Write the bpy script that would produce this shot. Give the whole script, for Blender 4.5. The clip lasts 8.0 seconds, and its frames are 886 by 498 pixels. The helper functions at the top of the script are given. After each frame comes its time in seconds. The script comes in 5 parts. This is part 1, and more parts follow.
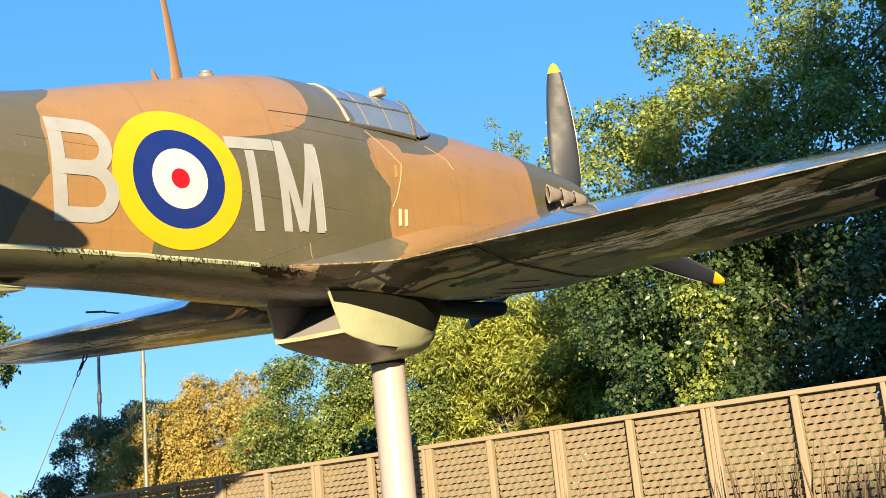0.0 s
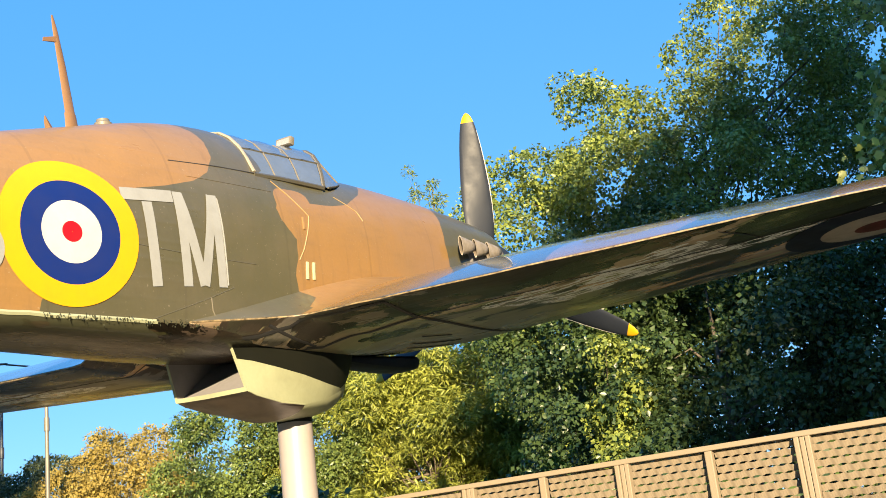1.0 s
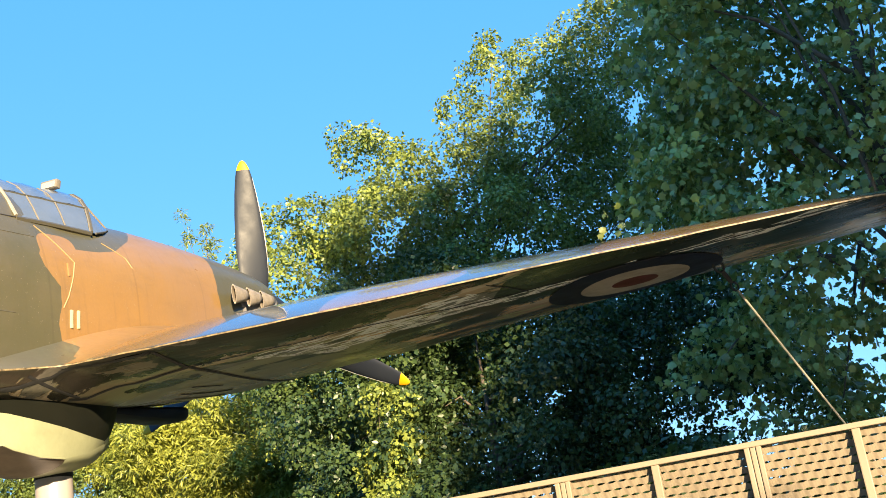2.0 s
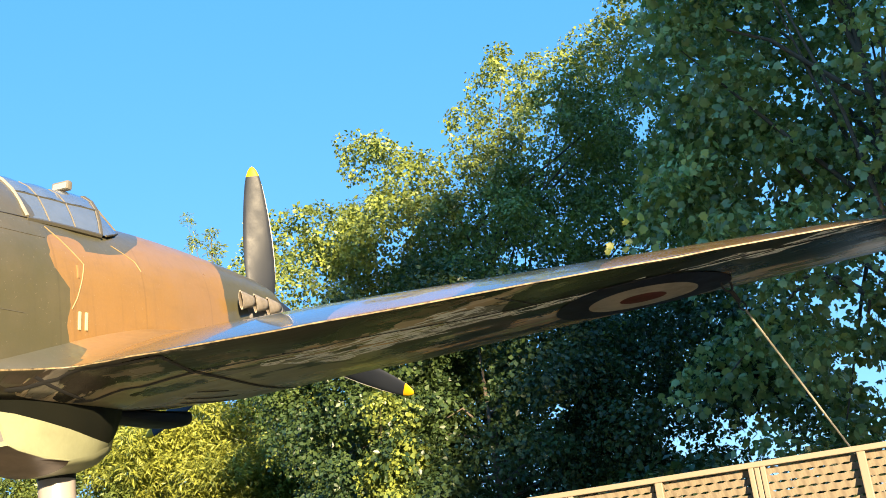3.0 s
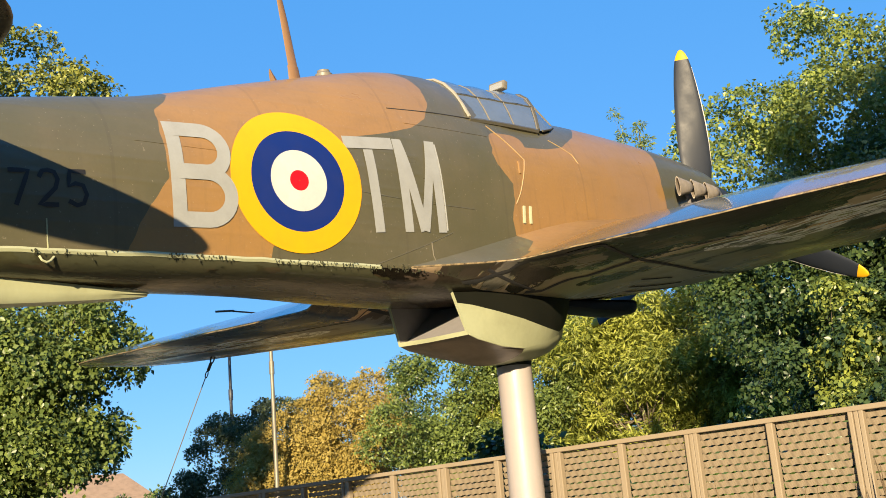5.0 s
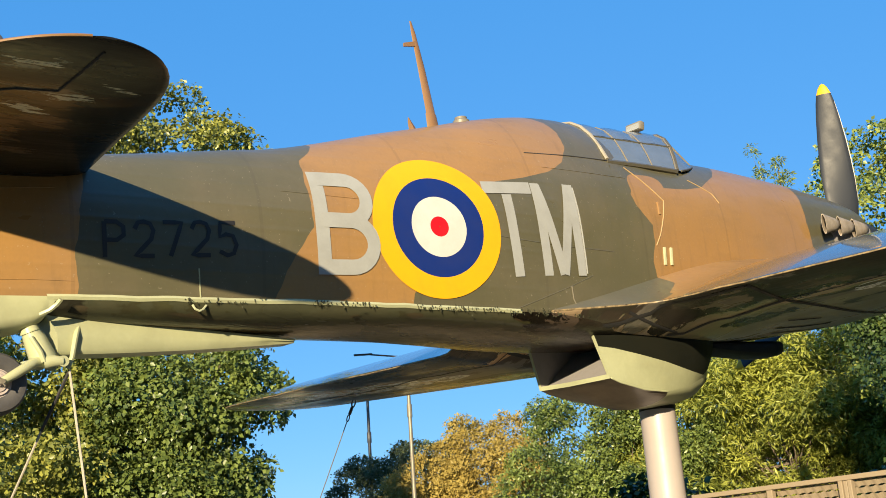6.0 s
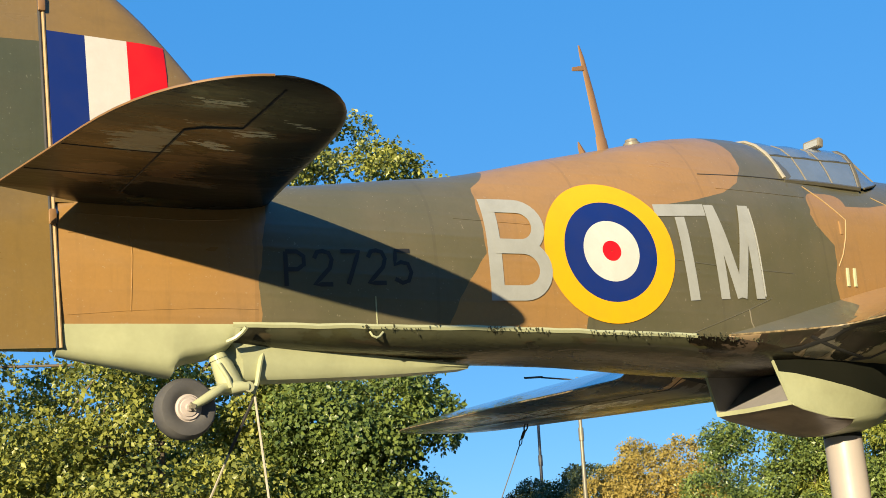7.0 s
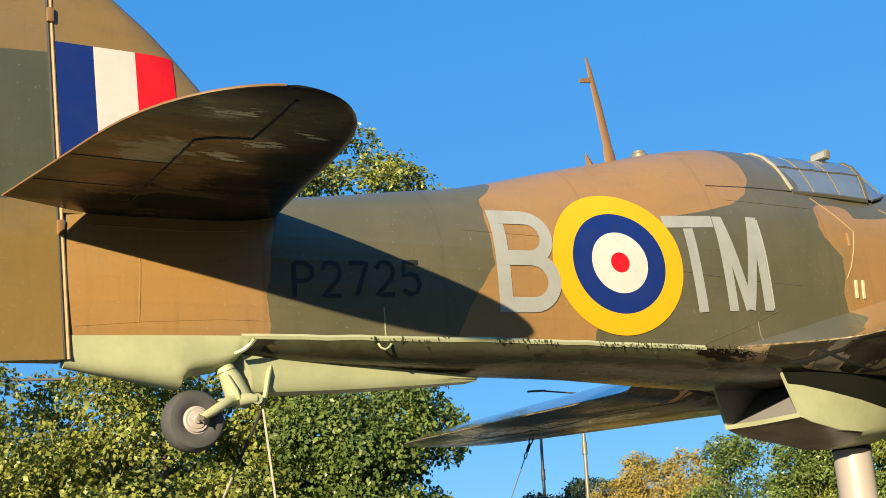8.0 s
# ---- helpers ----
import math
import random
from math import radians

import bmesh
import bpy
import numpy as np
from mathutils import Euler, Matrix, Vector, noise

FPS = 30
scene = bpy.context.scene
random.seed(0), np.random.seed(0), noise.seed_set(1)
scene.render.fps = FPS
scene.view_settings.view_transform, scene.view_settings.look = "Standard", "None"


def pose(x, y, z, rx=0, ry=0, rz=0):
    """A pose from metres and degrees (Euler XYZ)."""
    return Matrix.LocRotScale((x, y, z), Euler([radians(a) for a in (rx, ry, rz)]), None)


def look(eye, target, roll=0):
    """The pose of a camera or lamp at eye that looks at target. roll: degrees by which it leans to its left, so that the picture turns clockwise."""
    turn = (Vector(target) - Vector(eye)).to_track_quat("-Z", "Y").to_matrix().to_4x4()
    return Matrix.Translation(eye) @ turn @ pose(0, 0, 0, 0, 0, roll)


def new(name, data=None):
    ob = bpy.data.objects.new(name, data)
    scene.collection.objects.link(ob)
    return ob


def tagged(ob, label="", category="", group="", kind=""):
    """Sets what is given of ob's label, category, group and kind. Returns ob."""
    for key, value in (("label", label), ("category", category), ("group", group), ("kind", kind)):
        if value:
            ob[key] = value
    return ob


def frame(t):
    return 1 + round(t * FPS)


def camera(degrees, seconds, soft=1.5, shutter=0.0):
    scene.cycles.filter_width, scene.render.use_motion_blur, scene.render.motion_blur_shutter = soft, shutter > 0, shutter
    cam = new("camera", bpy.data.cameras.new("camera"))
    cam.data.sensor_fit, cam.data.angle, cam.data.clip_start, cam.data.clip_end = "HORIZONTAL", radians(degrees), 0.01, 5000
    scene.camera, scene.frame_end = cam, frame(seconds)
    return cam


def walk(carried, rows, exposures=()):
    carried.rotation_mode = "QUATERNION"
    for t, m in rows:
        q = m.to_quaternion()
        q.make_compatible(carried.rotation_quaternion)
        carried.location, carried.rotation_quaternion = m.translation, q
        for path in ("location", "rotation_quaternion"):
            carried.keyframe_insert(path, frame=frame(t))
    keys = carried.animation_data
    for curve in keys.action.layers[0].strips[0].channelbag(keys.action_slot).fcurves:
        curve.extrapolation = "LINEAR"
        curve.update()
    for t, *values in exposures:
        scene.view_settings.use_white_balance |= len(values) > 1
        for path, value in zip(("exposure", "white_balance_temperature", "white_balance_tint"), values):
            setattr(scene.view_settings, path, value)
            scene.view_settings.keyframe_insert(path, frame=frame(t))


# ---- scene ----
cam = camera(42.3, 8.0, 0.9)
PATH = [
    (0, (-9.491, -5.233, 1.64), (-7.912, -4.101, 2.118), -5.4),
    (0.5, (-9.311, -5.15, 1.714), (-7.735, -4.021, 2.206), -5.4),
    (1, (-9.294, -5.183, 1.731), (-7.647, -4.185, 2.273), -6.6),
    (1.5, (-9.316, -5.218, 1.732), (-7.533, -4.499, 2.283), -9.0),
    (2, (-9.347, -5.222, 1.74), (-7.538, -4.587, 2.308), -9.0),
    (3.3, (-9.373, -5.177, 1.748), (-7.584, -4.511, 2.345), -6.4),
    (3.5, (-9.374, -5.164, 1.747), (-7.627, -4.396, 2.348), -5.4),
    (4, (-9.344, -5.134, 1.735), (-7.698, -4.135, 2.275), -4.4),
    (4.5, (-9.311, -5.105, 1.736), (-7.802, -3.886, 2.222), -4.4),
    (4.7, (-9.307, -5.097, 1.731), (-7.833, -3.831, 2.204), -4.6),
    (5.8, (-9.342, -5.074, 1.747), (-8.014, -3.687, 2.307), -4.3),
    (6, (-9.352, -5.076, 1.748), (-8.087, -3.636, 2.321), -4.0),
    (6.5, (-9.366, -5.095, 1.755), (-8.283, -3.526, 2.358), -2.6),
    (7, (-9.387, -5.084, 1.764), (-8.363, -3.483, 2.388), -2.2),
    (7.5, (-9.393, -5.072, 1.752), (-8.397, -3.459, 2.39), -2.1),
    (8, (-9.407, -5.044, 1.76), (-8.388, -3.449, 2.407), -2.2),
]
walk(cam, [(t, look(eye, target, roll)) for t, eye, target, roll in PATH],
     [(0.0, 1.57, 6500, 10), (1.0, 1.60, 6500, 10), (2.0, 1.86, 6650, 10), (3.5, 1.86, 6650, 10), (4.5, 1.44, 6500, 10), (6.0, 1.20, 6350, 7), (8.0, 1.14, 6200, 4)])

# ---------------------------------------------------------------- light
SUN_EL, SUN_AZ = 10.0, 35.5          # height of the sun; way the light travels, from the nose towards port
world = bpy.data.worlds.new("sky")
scene.world = world
world.use_nodes = True
wn = world.node_tree.nodes
sky = wn.new("ShaderNodeTexSky")
sky.sky_type = "NISHITA"
sky.sun_disc = False
sky.sun_elevation = radians(16.0)
sky.sun_rotation = radians(90.0 - (SUN_AZ + 180.0))
sky.air_density, sky.dust_density, sky.ozone_density = 1.0, 0.1, 4.0
wn["Background"].inputs["Strength"].default_value = 0.164
deep = wn.new("ShaderNodeMix")                     # a clear evening's deep blue, evened out towards the horizon
deep.data_type, deep.blend_type = "RGBA", "MULTIPLY"
deep.inputs[0].default_value = 1.0
deep.inputs[7].default_value = (0.200, 0.190, 0.155, 1)
blue = wn.new("ShaderNodeMix")
blue.data_type, blue.blend_type = "RGBA", "ADD"
blue.inputs[0].default_value = 1.0
blue.inputs[7].default_value = (0.075, 0.62, 1.70, 1)
world.node_tree.links.new(sky.outputs[0], deep.inputs[6])
world.node_tree.links.new(deep.outputs[2], blue.inputs[6])
world.node_tree.links.new(blue.outputs[2], wn["Background"].inputs["Color"])
sun = new("sun", bpy.data.lights.new("sun", "SUN"))
sun.data.energy, sun.data.angle, sun.data.color = 5.0, radians(0.6), (1.0, 0.785, 0.49)
LIGHT = Vector((math.cos(radians(SUN_EL)) * math.cos(radians(SUN_AZ)), math.cos(radians(SUN_EL)) * math.sin(radians(SUN_AZ)), -math.sin(radians(SUN_EL))))
sun.matrix_world = look((-30, -22, 20), Vector((-30, -22, 20)) + LIGHT)


# ---------------------------------------------------------------- materials
class Nodes:
    """A small builder of node trees."""

    def __init__(self, name):
        self.mat = bpy.data.materials.new(name)
        self.mat.use_nodes = True
        self.t = self.mat.node_tree
        self.bsdf = self.t.nodes["Principled BSDF"]
        self.out = self.t.nodes["Material Output"]
        self.co = self.t.nodes.new("ShaderNodeTexCoord").outputs["Object"]

    def link(self, a, b):
        self.t.links.new(a, b)

    def put(self, socket, value):
        if hasattr(value, "is_linked"):
            self.link(value, socket)
        else:
            socket.default_value = value

    def math(self, op, a, b=0.0, c=None):
        n = self.t.nodes.new("ShaderNodeMath")
        n.operation = op
        self.put(n.inputs[0], a)
        self.put(n.inputs[1], b)
        if c is not None:
            self.put(n.inputs[2], c)
        return n.outputs[0]

    def noise(self, scale, detail=4.0, rough=0.55, co=None, stretch=None):
        co = co or self.co
        if stretch:
            m = self.t.nodes.new("ShaderNodeMapping")
            m.inputs["Scale"].default_value = stretch
            self.link(co, m.inputs["Vector"])
            co = m.outputs[0]
        n = self.t.nodes.new("ShaderNodeTexNoise")
        n.inputs["Scale"].default_value, n.inputs["Detail"].default_value, n.inputs["Roughness"].default_value = scale, detail, rough
        self.link(co, n.inputs["Vector"])
        return n

    def ramp(self, fac, stops):
        r = self.t.nodes.new("ShaderNodeValToRGB")
        e = r.color_ramp.elements
        while len(e) < len(stops):
            e.new(0.5)
        for el, (p, c) in zip(e, stops):
            el.position, el.color = p, (c if len(c) == 4 else (*c, 1)) if not isinstance(c, float) else (c, c, c, 1)
        self.link(fac, r.inputs[0])
        return r.outputs[0]

    def mix(self, fac, a, b, mode="MIX"):
        n = self.t.nodes.new("ShaderNodeMix")
        n.data_type, n.blend_type = "RGBA", mode
        self.put(n.inputs[0], fac)
        self.put(n.inputs[6], a if hasattr(a, "is_linked") else (*a, 1)[:4])
        self.put(n.inputs[7], b if hasattr(b, "is_linked") else (*b, 1)[:4])
        return n.outputs[2]

    def bump(self, height, strength, distance=0.01):
        n = self.t.nodes.new("ShaderNodeBump")
        n.inputs["Strength"].default_value, n.inputs["Distance"].default_value = strength, distance
        self.link(height, n.inputs["Height"])
        self.link(n.outputs[0], self.bsdf.inputs["Normal"])

    def done(self, color, rough=0.5, metal=0.0, spec=0.5, coat=0.0, film=0.12):
        self.put(self.bsdf.inputs["Base Color"], color if hasattr(color, "is_linked") else (*color, 1)[:4])
        self.put(self.bsdf.inputs["Roughness"], rough)
        self.put(self.bsdf.inputs["Metallic"], metal)
        self.put(self.bsdf.inputs["Specular IOR Level"], spec)
        self.put(self.bsdf.inputs["Coat Weight"], coat)
        self.put(self.bsdf.inputs["Coat Roughness"], film)
        return self.mat

    def ahead_of(self, edge):
        """1 where a point lies ahead of a painted edge, given as (height, place along the body)."""
        sep = self.t.nodes.new("ShaderNodeSeparateXYZ")
        self.link(self.co, sep.inputs[0])
        z = self.math("MULTIPLY_ADD", sep.outputs[2], 0.5, 0.5 + 0.5 * FOOT.z)
        at = self.ramp(z, [((h + 1) / 2, (-x / 10)) for h, x in edge])
        wob = self.math("MULTIPLY_ADD", self.noise(5.0, 2.0).outputs[0], 0.05, -0.025 + FOOT.x)
        return self.math("GREATER_THAN", self.math("ADD", sep.outputs[0], wob), self.math("MULTIPLY", at, -10.0))

    def inside(self, blobs, power=3.0, wobble=0.06, second=2, torn=0.0, grain=(1, 1, 1)):
        """1 inside a union of rounded patches (x, z, half length, half height), with an uneven edge."""
        sep = self.t.nodes.new("ShaderNodeSeparateXYZ")
        self.link(self.co, sep.inputs[0])
        n1 = self.noise(2.2, 1.0)
        nx = self.math("MULTIPLY_ADD", n1.outputs[0], wobble * 2, -wobble)
        x, z = self.math("ADD", sep.outputs[0], nx), self.math("ADD", sep.outputs[second], nx)
        if torn:                          # ragged ends, drawn out along the grain
            rag = self.noise(4.0, 5, 0.7, stretch=grain)
            x = self.math("ADD", x, self.math("MULTIPLY_ADD", rag.outputs[0], 2 * torn, -torn))
            z = self.math("ADD", z, self.math("MULTIPLY_ADD", rag.outputs[0], torn, -0.5 * torn))
        best = None
        for cx, cz, rx, rz in blobs:
            cx, cz = cx - FOOT.x, cz - FOOT[second]
            u = self.math("POWER", self.math("ABSOLUTE", self.math("MULTIPLY_ADD", x, 1 / rx, -cx / rx)), power)
            v = self.math("POWER", self.math("ABSOLUTE", self.math("MULTIPLY_ADD", z, 1 / rz, -cz / rz)), power)
            d = self.math("ADD", u, v)
            best = d if best is None else self.math("MINIMUM", best, d)
        return self.math("LESS_THAN", best, 1.0)


FOOT = Vector((-3.1, 0.0, -1.2))      # where the pole meets the aircraft, from the propeller hub
EARTH, GREEN = (0.285, 0.163, 0.060), (0.088, 0.084, 0.048)


def camouflage(name, blobs, grime=0.5, gloss=0.34, stringers=False, bands=(), second=2, coat=0.15, film=0.12, tone=None):
    m = Nodes(name)
    mask = m.inside(blobs, second=second)
    for rear, front in bands:
        band = m.math("SUBTRACT", m.ahead_of(rear) if rear else 1.0, m.ahead_of(front))
        mask = m.math("MAXIMUM", mask, band)
    fine, broad = m.noise(55, 5), m.noise(1.7, 4, 0.65)
    streak = m.noise(2.4, 4, 0.6, stretch=(0.8, 1.0, 2.4))
    base = m.mix(mask, GREEN, EARTH)
    faded = m.mix(m.math("MULTIPLY", broad.outputs[0], 0.5), base, (0.27, 0.20, 0.13))
    base = m.mix(m.ramp(broad.outputs[0], [(0.35, 0.0), (0.75, 0.55)]), base, faded)
    ochre = m.math("MULTIPLY", mask, m.ramp(m.noise(1.1, 4, 0.6).outputs[0], [(0.44, 0.0), (0.60, 0.40)]))
    base = m.mix(ochre, base, (0.34, 0.185, 0.045))
    drips = m.noise(2.6, 5, 0.6, stretch=(8.0, 8.0, 0.55))
    base = m.mix(m.ramp(drips.outputs[0], [(0.55, 0.0), (0.72, 0.16)]), base, (0.06, 0.05, 0.033))
    base = m.mix(m.ramp(m.noise(62, 2, 0.5).outputs[0], [(0.70, 0.0), (0.73, 0.30)]), base, (0.40, 0.35, 0.27))
    base = m.mix(m.ramp(streak.outputs[0], [(0.52, 0.0), (0.8, grime)]), base, (0.07, 0.055, 0.035))
    base = m.mix(m.math("MULTIPLY", fine.outputs[0], 0.18), base, (0.02, 0.018, 0.012))
    relief = m.math("ADD", m.math("MULTIPLY", broad.outputs[0], 0.8), m.math("ADD", m.math("MULTIPLY", fine.outputs[0], 0.04), m.math("MULTIPLY", m.noise(7.0, 3).outputs[0], 0.20)))
    if stringers:
        sep = m.t.nodes.new("ShaderNodeSeparateXYZ")
        m.link(m.co, sep.inputs[0])
        wave = m.math("ABSOLUTE", m.math("SINE", m.math("MULTIPLY_ADD", sep.outputs[2], 27.0, m.math("MULTIPLY", sep.outputs[0], 1.1))))
        wave = m.math("MULTIPLY", m.math("POWER", wave, 14.0), m.math("LESS_THAN", sep.outputs[0], -4.35 - FOOT.x))
        relief = m.math("ADD", relief, m.math("MULTIPLY", wave, 0.15))
        seam = m.math("GREATER_THAN", m.math("ABSOLUTE", m.math("SINE", m.math("MULTIPLY", sep.outputs[0], 3.3))), 0.9995)
        base = m.mix(m.math("MULTIPLY", seam, 0.14), base, (0.03, 0.025, 0.02))
    if tone:
        base = m.mix(1.0, base, tone, "MULTIPLY")
    m.bump(relief, 0.25, 0.03)
    return m.done(base, m.ramp(streak.outputs[0], [(0.3, gloss - 0.08), (0.8, gloss + 0.16)]), spec=0.5, coat=coat, film=film)


def plain(name, color, rough=0.5, metal=0.0, spread=0.25, scale=6.0, spec=0.5, bump=0.12, dirt=(0.05, 0.045, 0.03)):
    m = Nodes(name)
    a, b = m.noise(scale, 5, 0.6), m.noise(scale * 14, 3)
    c = m.mix(m.ramp(a.outputs[0], [(0.42, 0.0), (0.85, spread)]), color, dirt)
    c = m.mix(m.math("MULTIPLY", b.outputs[0], spread * 0.4), c, dirt)
    m.bump(m.math("ADD", a.outputs[0], m.math("MULTIPLY", b.outputs[0], 0.3)), bump, 0.006)
    return m.done(c, m.ramp(a.outputs[0], [(0.3, max(rough - 0.07, 0.02)), (0.8, min(rough + 0.12, 1.0))]), metal, spec)


def under_paint(name, along, across, size=1.0, flakes=0.95, black=0.8, waves=0.03, tone=1.0, worn=(), dark=(), olive_sheen=(), spots=(), torn=0.25, spec=0.40, rough=(0.10, 0.30)):
    """Weathered glossy underside paint: brown, olive and black smears, long one way. along, across: how fine in x and y."""
    m = Nodes(name)
    a = m.noise(1.0 * size, 4, 0.5, stretch=(along, across * 1.2, 1.0))
    b = m.noise(1.5 * size, 4, 0.58, stretch=(along, across, 1.0))
    d = m.noise(1.9 * size, 5, 0.62, stretch=(along * 1.1, across * 0.8, 1.0))
    c = m.noise(45, 4)
    col = m.ramp(a.outputs[0], [(0.38, (0.09, 0.068, 0.045)), (0.40, (0.30, 0.22, 0.15)), (0.46, (0.24, 0.18, 0.12)), (0.47, (0.14, 0.125, 0.075)), (0.52, (0.22, 0.22, 0.11)), (0.53, (0.20, 0.145, 0.09)), (0.59, (0.26, 0.19, 0.12)), (0.60, (0.40, 0.25, 0.13))])
    col = m.mix(m.ramp(b.outputs[0], [(0.50, 0.0), (0.515, black)]), col, (0.012, 0.010, 0.009))
    col = m.mix(m.ramp(d.outputs[0], [(0.535, 0.0), (0.55, flakes), (0.59, flakes), (0.60, 0.1)]), col, (0.75, 0.71, 0.63))
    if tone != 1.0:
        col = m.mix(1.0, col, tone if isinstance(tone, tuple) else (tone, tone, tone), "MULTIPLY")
    if olive_sheen:                             # pale olive paint, with the green reflection of the trees painted in
        col = m.mix(m.math("MULTIPLY", m.inside(olive_sheen, 3.0, 0.15, 1), m.ramp(a.outputs[0], [(0.40, 0.35), (0.46, 0.85)])), col, (0.31, 0.29, 0.18))
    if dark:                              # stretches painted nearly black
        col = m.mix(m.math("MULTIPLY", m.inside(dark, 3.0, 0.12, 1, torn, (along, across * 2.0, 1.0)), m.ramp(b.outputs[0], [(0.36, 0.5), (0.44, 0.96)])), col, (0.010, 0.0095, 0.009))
    for blobs, colour, share, wobble in spots:      # single patches of other paint, broken up along the grain
        col = m.mix(m.math("MULTIPLY", m.inside(blobs, 2.2, wobble, 1, torn, (along, across * 2.0, 1.0)), m.ramp(d.outputs[0], [(0.40, share), (0.52, share * 0.9), (0.54, share * 0.15)])), col, colour)
    if worn:                              # a stretch of torn white streaks over the paint
        w = m.noise(3.0, 6, 0.62, stretch=(4.6, 1.0, 1.0))
        col = m.mix(m.math("MULTIPLY", m.inside(worn, 2.0, 0.18, 1), m.ramp(w.outputs[0], [(0.455, 0.0), (0.465, 1.0), (0.55, 1.0), (0.56, 0.0)])), col, (0.93, 0.91, 0.87))
    relief = m.math("ADD", m.math("ADD", b.outputs[0], d.outputs[0]), m.math("MULTIPLY", c.outputs[0], 0.05))
    m.bump(relief, 0.8, waves)
    return m.done(col, m.ramp(b.outputs[0], [(0.35, rough[0]), (0.7, rough[1])]), spec=spec)


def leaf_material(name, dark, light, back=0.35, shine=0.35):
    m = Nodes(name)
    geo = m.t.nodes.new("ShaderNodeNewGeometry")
    # clump-wide noise puts sunlit and shaded clumps into the leaf colour
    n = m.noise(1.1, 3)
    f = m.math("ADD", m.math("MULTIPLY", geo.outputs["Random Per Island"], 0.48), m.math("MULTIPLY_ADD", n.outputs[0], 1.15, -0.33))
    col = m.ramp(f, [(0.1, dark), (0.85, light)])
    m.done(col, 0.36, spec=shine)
    tr = m.t.nodes.new("ShaderNodeBsdfTranslucent")
    m.link(m.mix(0.4, col, (light[0] * 1.6, light[1] * 1.5, light[2] * 0.5)), tr.inputs[0])
    mx = m.t.nodes.new("ShaderNodeMixShader")
    mx.inputs[0].default_value = back
    m.link(m.bsdf.outputs[0], mx.inputs[1])
    m.link(tr.outputs[0], mx.inputs[2])
    m.link(mx.outputs[0], m.out.inputs[0])
    return m.mat


TAIL_EDGE = [(-0.70, -7.36), (-0.30, -7.37), (0.0, -7.32), (0.3, -7.25)]
REAR_EDGE = [(-0.70, -6.42), (-0.55, -6.38), (-0.41, -6.31), (-0.29, -6.22), (-0.17, -6.13), (-0.03, -6.13), (0.08, -6.15), (0.22, -6.12), (0.34, -5.96)]
MID_EDGE = [(-0.70, -5.56), (-0.52, -5.51), (-0.38, -5.36), (-0.04, -5.07), (0.15, -4.91), (0.21, -4.60), (0.27, -4.35), (0.35, -4.20), (0.48, -4.10), (0.60, -4.07), (0.69, -4.09), (0.82, -4.25)]
NOSE_EDGE = [(-0.70, -3.95), (-0.61, -3.82), (-0.55, -3.64), (-0.45, -3.45), (-0.39, -3.50), (-0.29, -3.52), (-0.15, -3.47), (-0.04, -3.47), (0.09, -3.60), (0.17, -3.62), (0.215, -3.59), (0.245, -3.45), (0.26, -2.98), (0.30, -2.76), (0.42, -2.49), (0.60, -2.2)]
COWL_EDGE = [(-0.70, -1.45), (-0.10, -1.40), (0.13, -1.41), (0.34, -1.33), (0.60, -1.20)]
M_BODY = camouflage("camouflage_paint", [(-3.41, 0.235, 0.20, 0.10)], 0.22, stringers=True, bands=((None, TAIL_EDGE), (REAR_EDGE, MID_EDGE), (NOSE_EDGE, COWL_EDGE)))
# body camouflage again; a dark tone puts the tail's dimmer light into it
M_FIN = camouflage("fin_paint", [(-8.0, 0.6, 3.0, 3.0)], 0.35, tone=(0.72, 0.80, 0.74))
M_RUDDER = camouflage("rudder_paint", [(-8.5, 1.62, 1.5, 0.80), (-8.5, -0.62, 1.5, 0.72)], 0.35, tone=(0.66, 0.76, 0.72))
M_EARTH = plain("brown_mast_paint", (0.22, 0.12, 0.05), 0.45, spread=0.25)
M_WING = camouflage("wing_top_paint", [(-2.6, -0.4, 1.15, 0.75), (-3.3, -2.75, 0.5, 0.4), (-2.9, -4.7, 0.9, 0.75), (-2.6, 0.5, 0.9, 0.5)], 0.4, 0.20, second=1, coat=0.75, film=0.05)
M_UNDER = under_paint("underside_paint", 1.7, 0.5, 1.0, 0.12, 0.92, 0.009, tone=1.85, worn=[(-3.02, -2.45, 0.24, 0.85), (-2.88, -3.6, 0.08, 0.5), (-2.84, -4.9, 0.08, 0.6), (-3.0, 3.2, 0.2, 1.2)],
                      dark=[(-3.52, -2.0, 0.24, 1.6), (-3.52, 2.0, 0.24, 1.6), (-2.9, -4.6, 0.5, 1.3)], olive_sheen=[(-2.6, -0.75, 1.1, 0.50), (-2.4, -1.7, 0.6, 0.7), (-2.6, 0.75, 1.1, 0.50)],
                      spots=[([(-3.48, -1.75, 0.14, 0.34), (-3.42, -2.9, 0.10, 0.4)], (0.17, 0.115, 0.075), 0.9, 0.05), ([(-3.50, -0.95, 0.15, 0.22)], (0.30, 0.235, 0.17), 0.8, 0.05), ([(-2.95, -0.85, 0.10, 0.30), (-2.75, -1.75, 0.10, 0.40), (-2.55, -2.5, 0.10, 0.5)], (0.012, 0.012, 0.010), 0.95, 0.08), ([(-3.75, -0.52, 0.10, 0.06)], (0.30, 0.31, 0.20), 0.8, 0.03)], spec=0.35, rough=(0.16, 0.40))
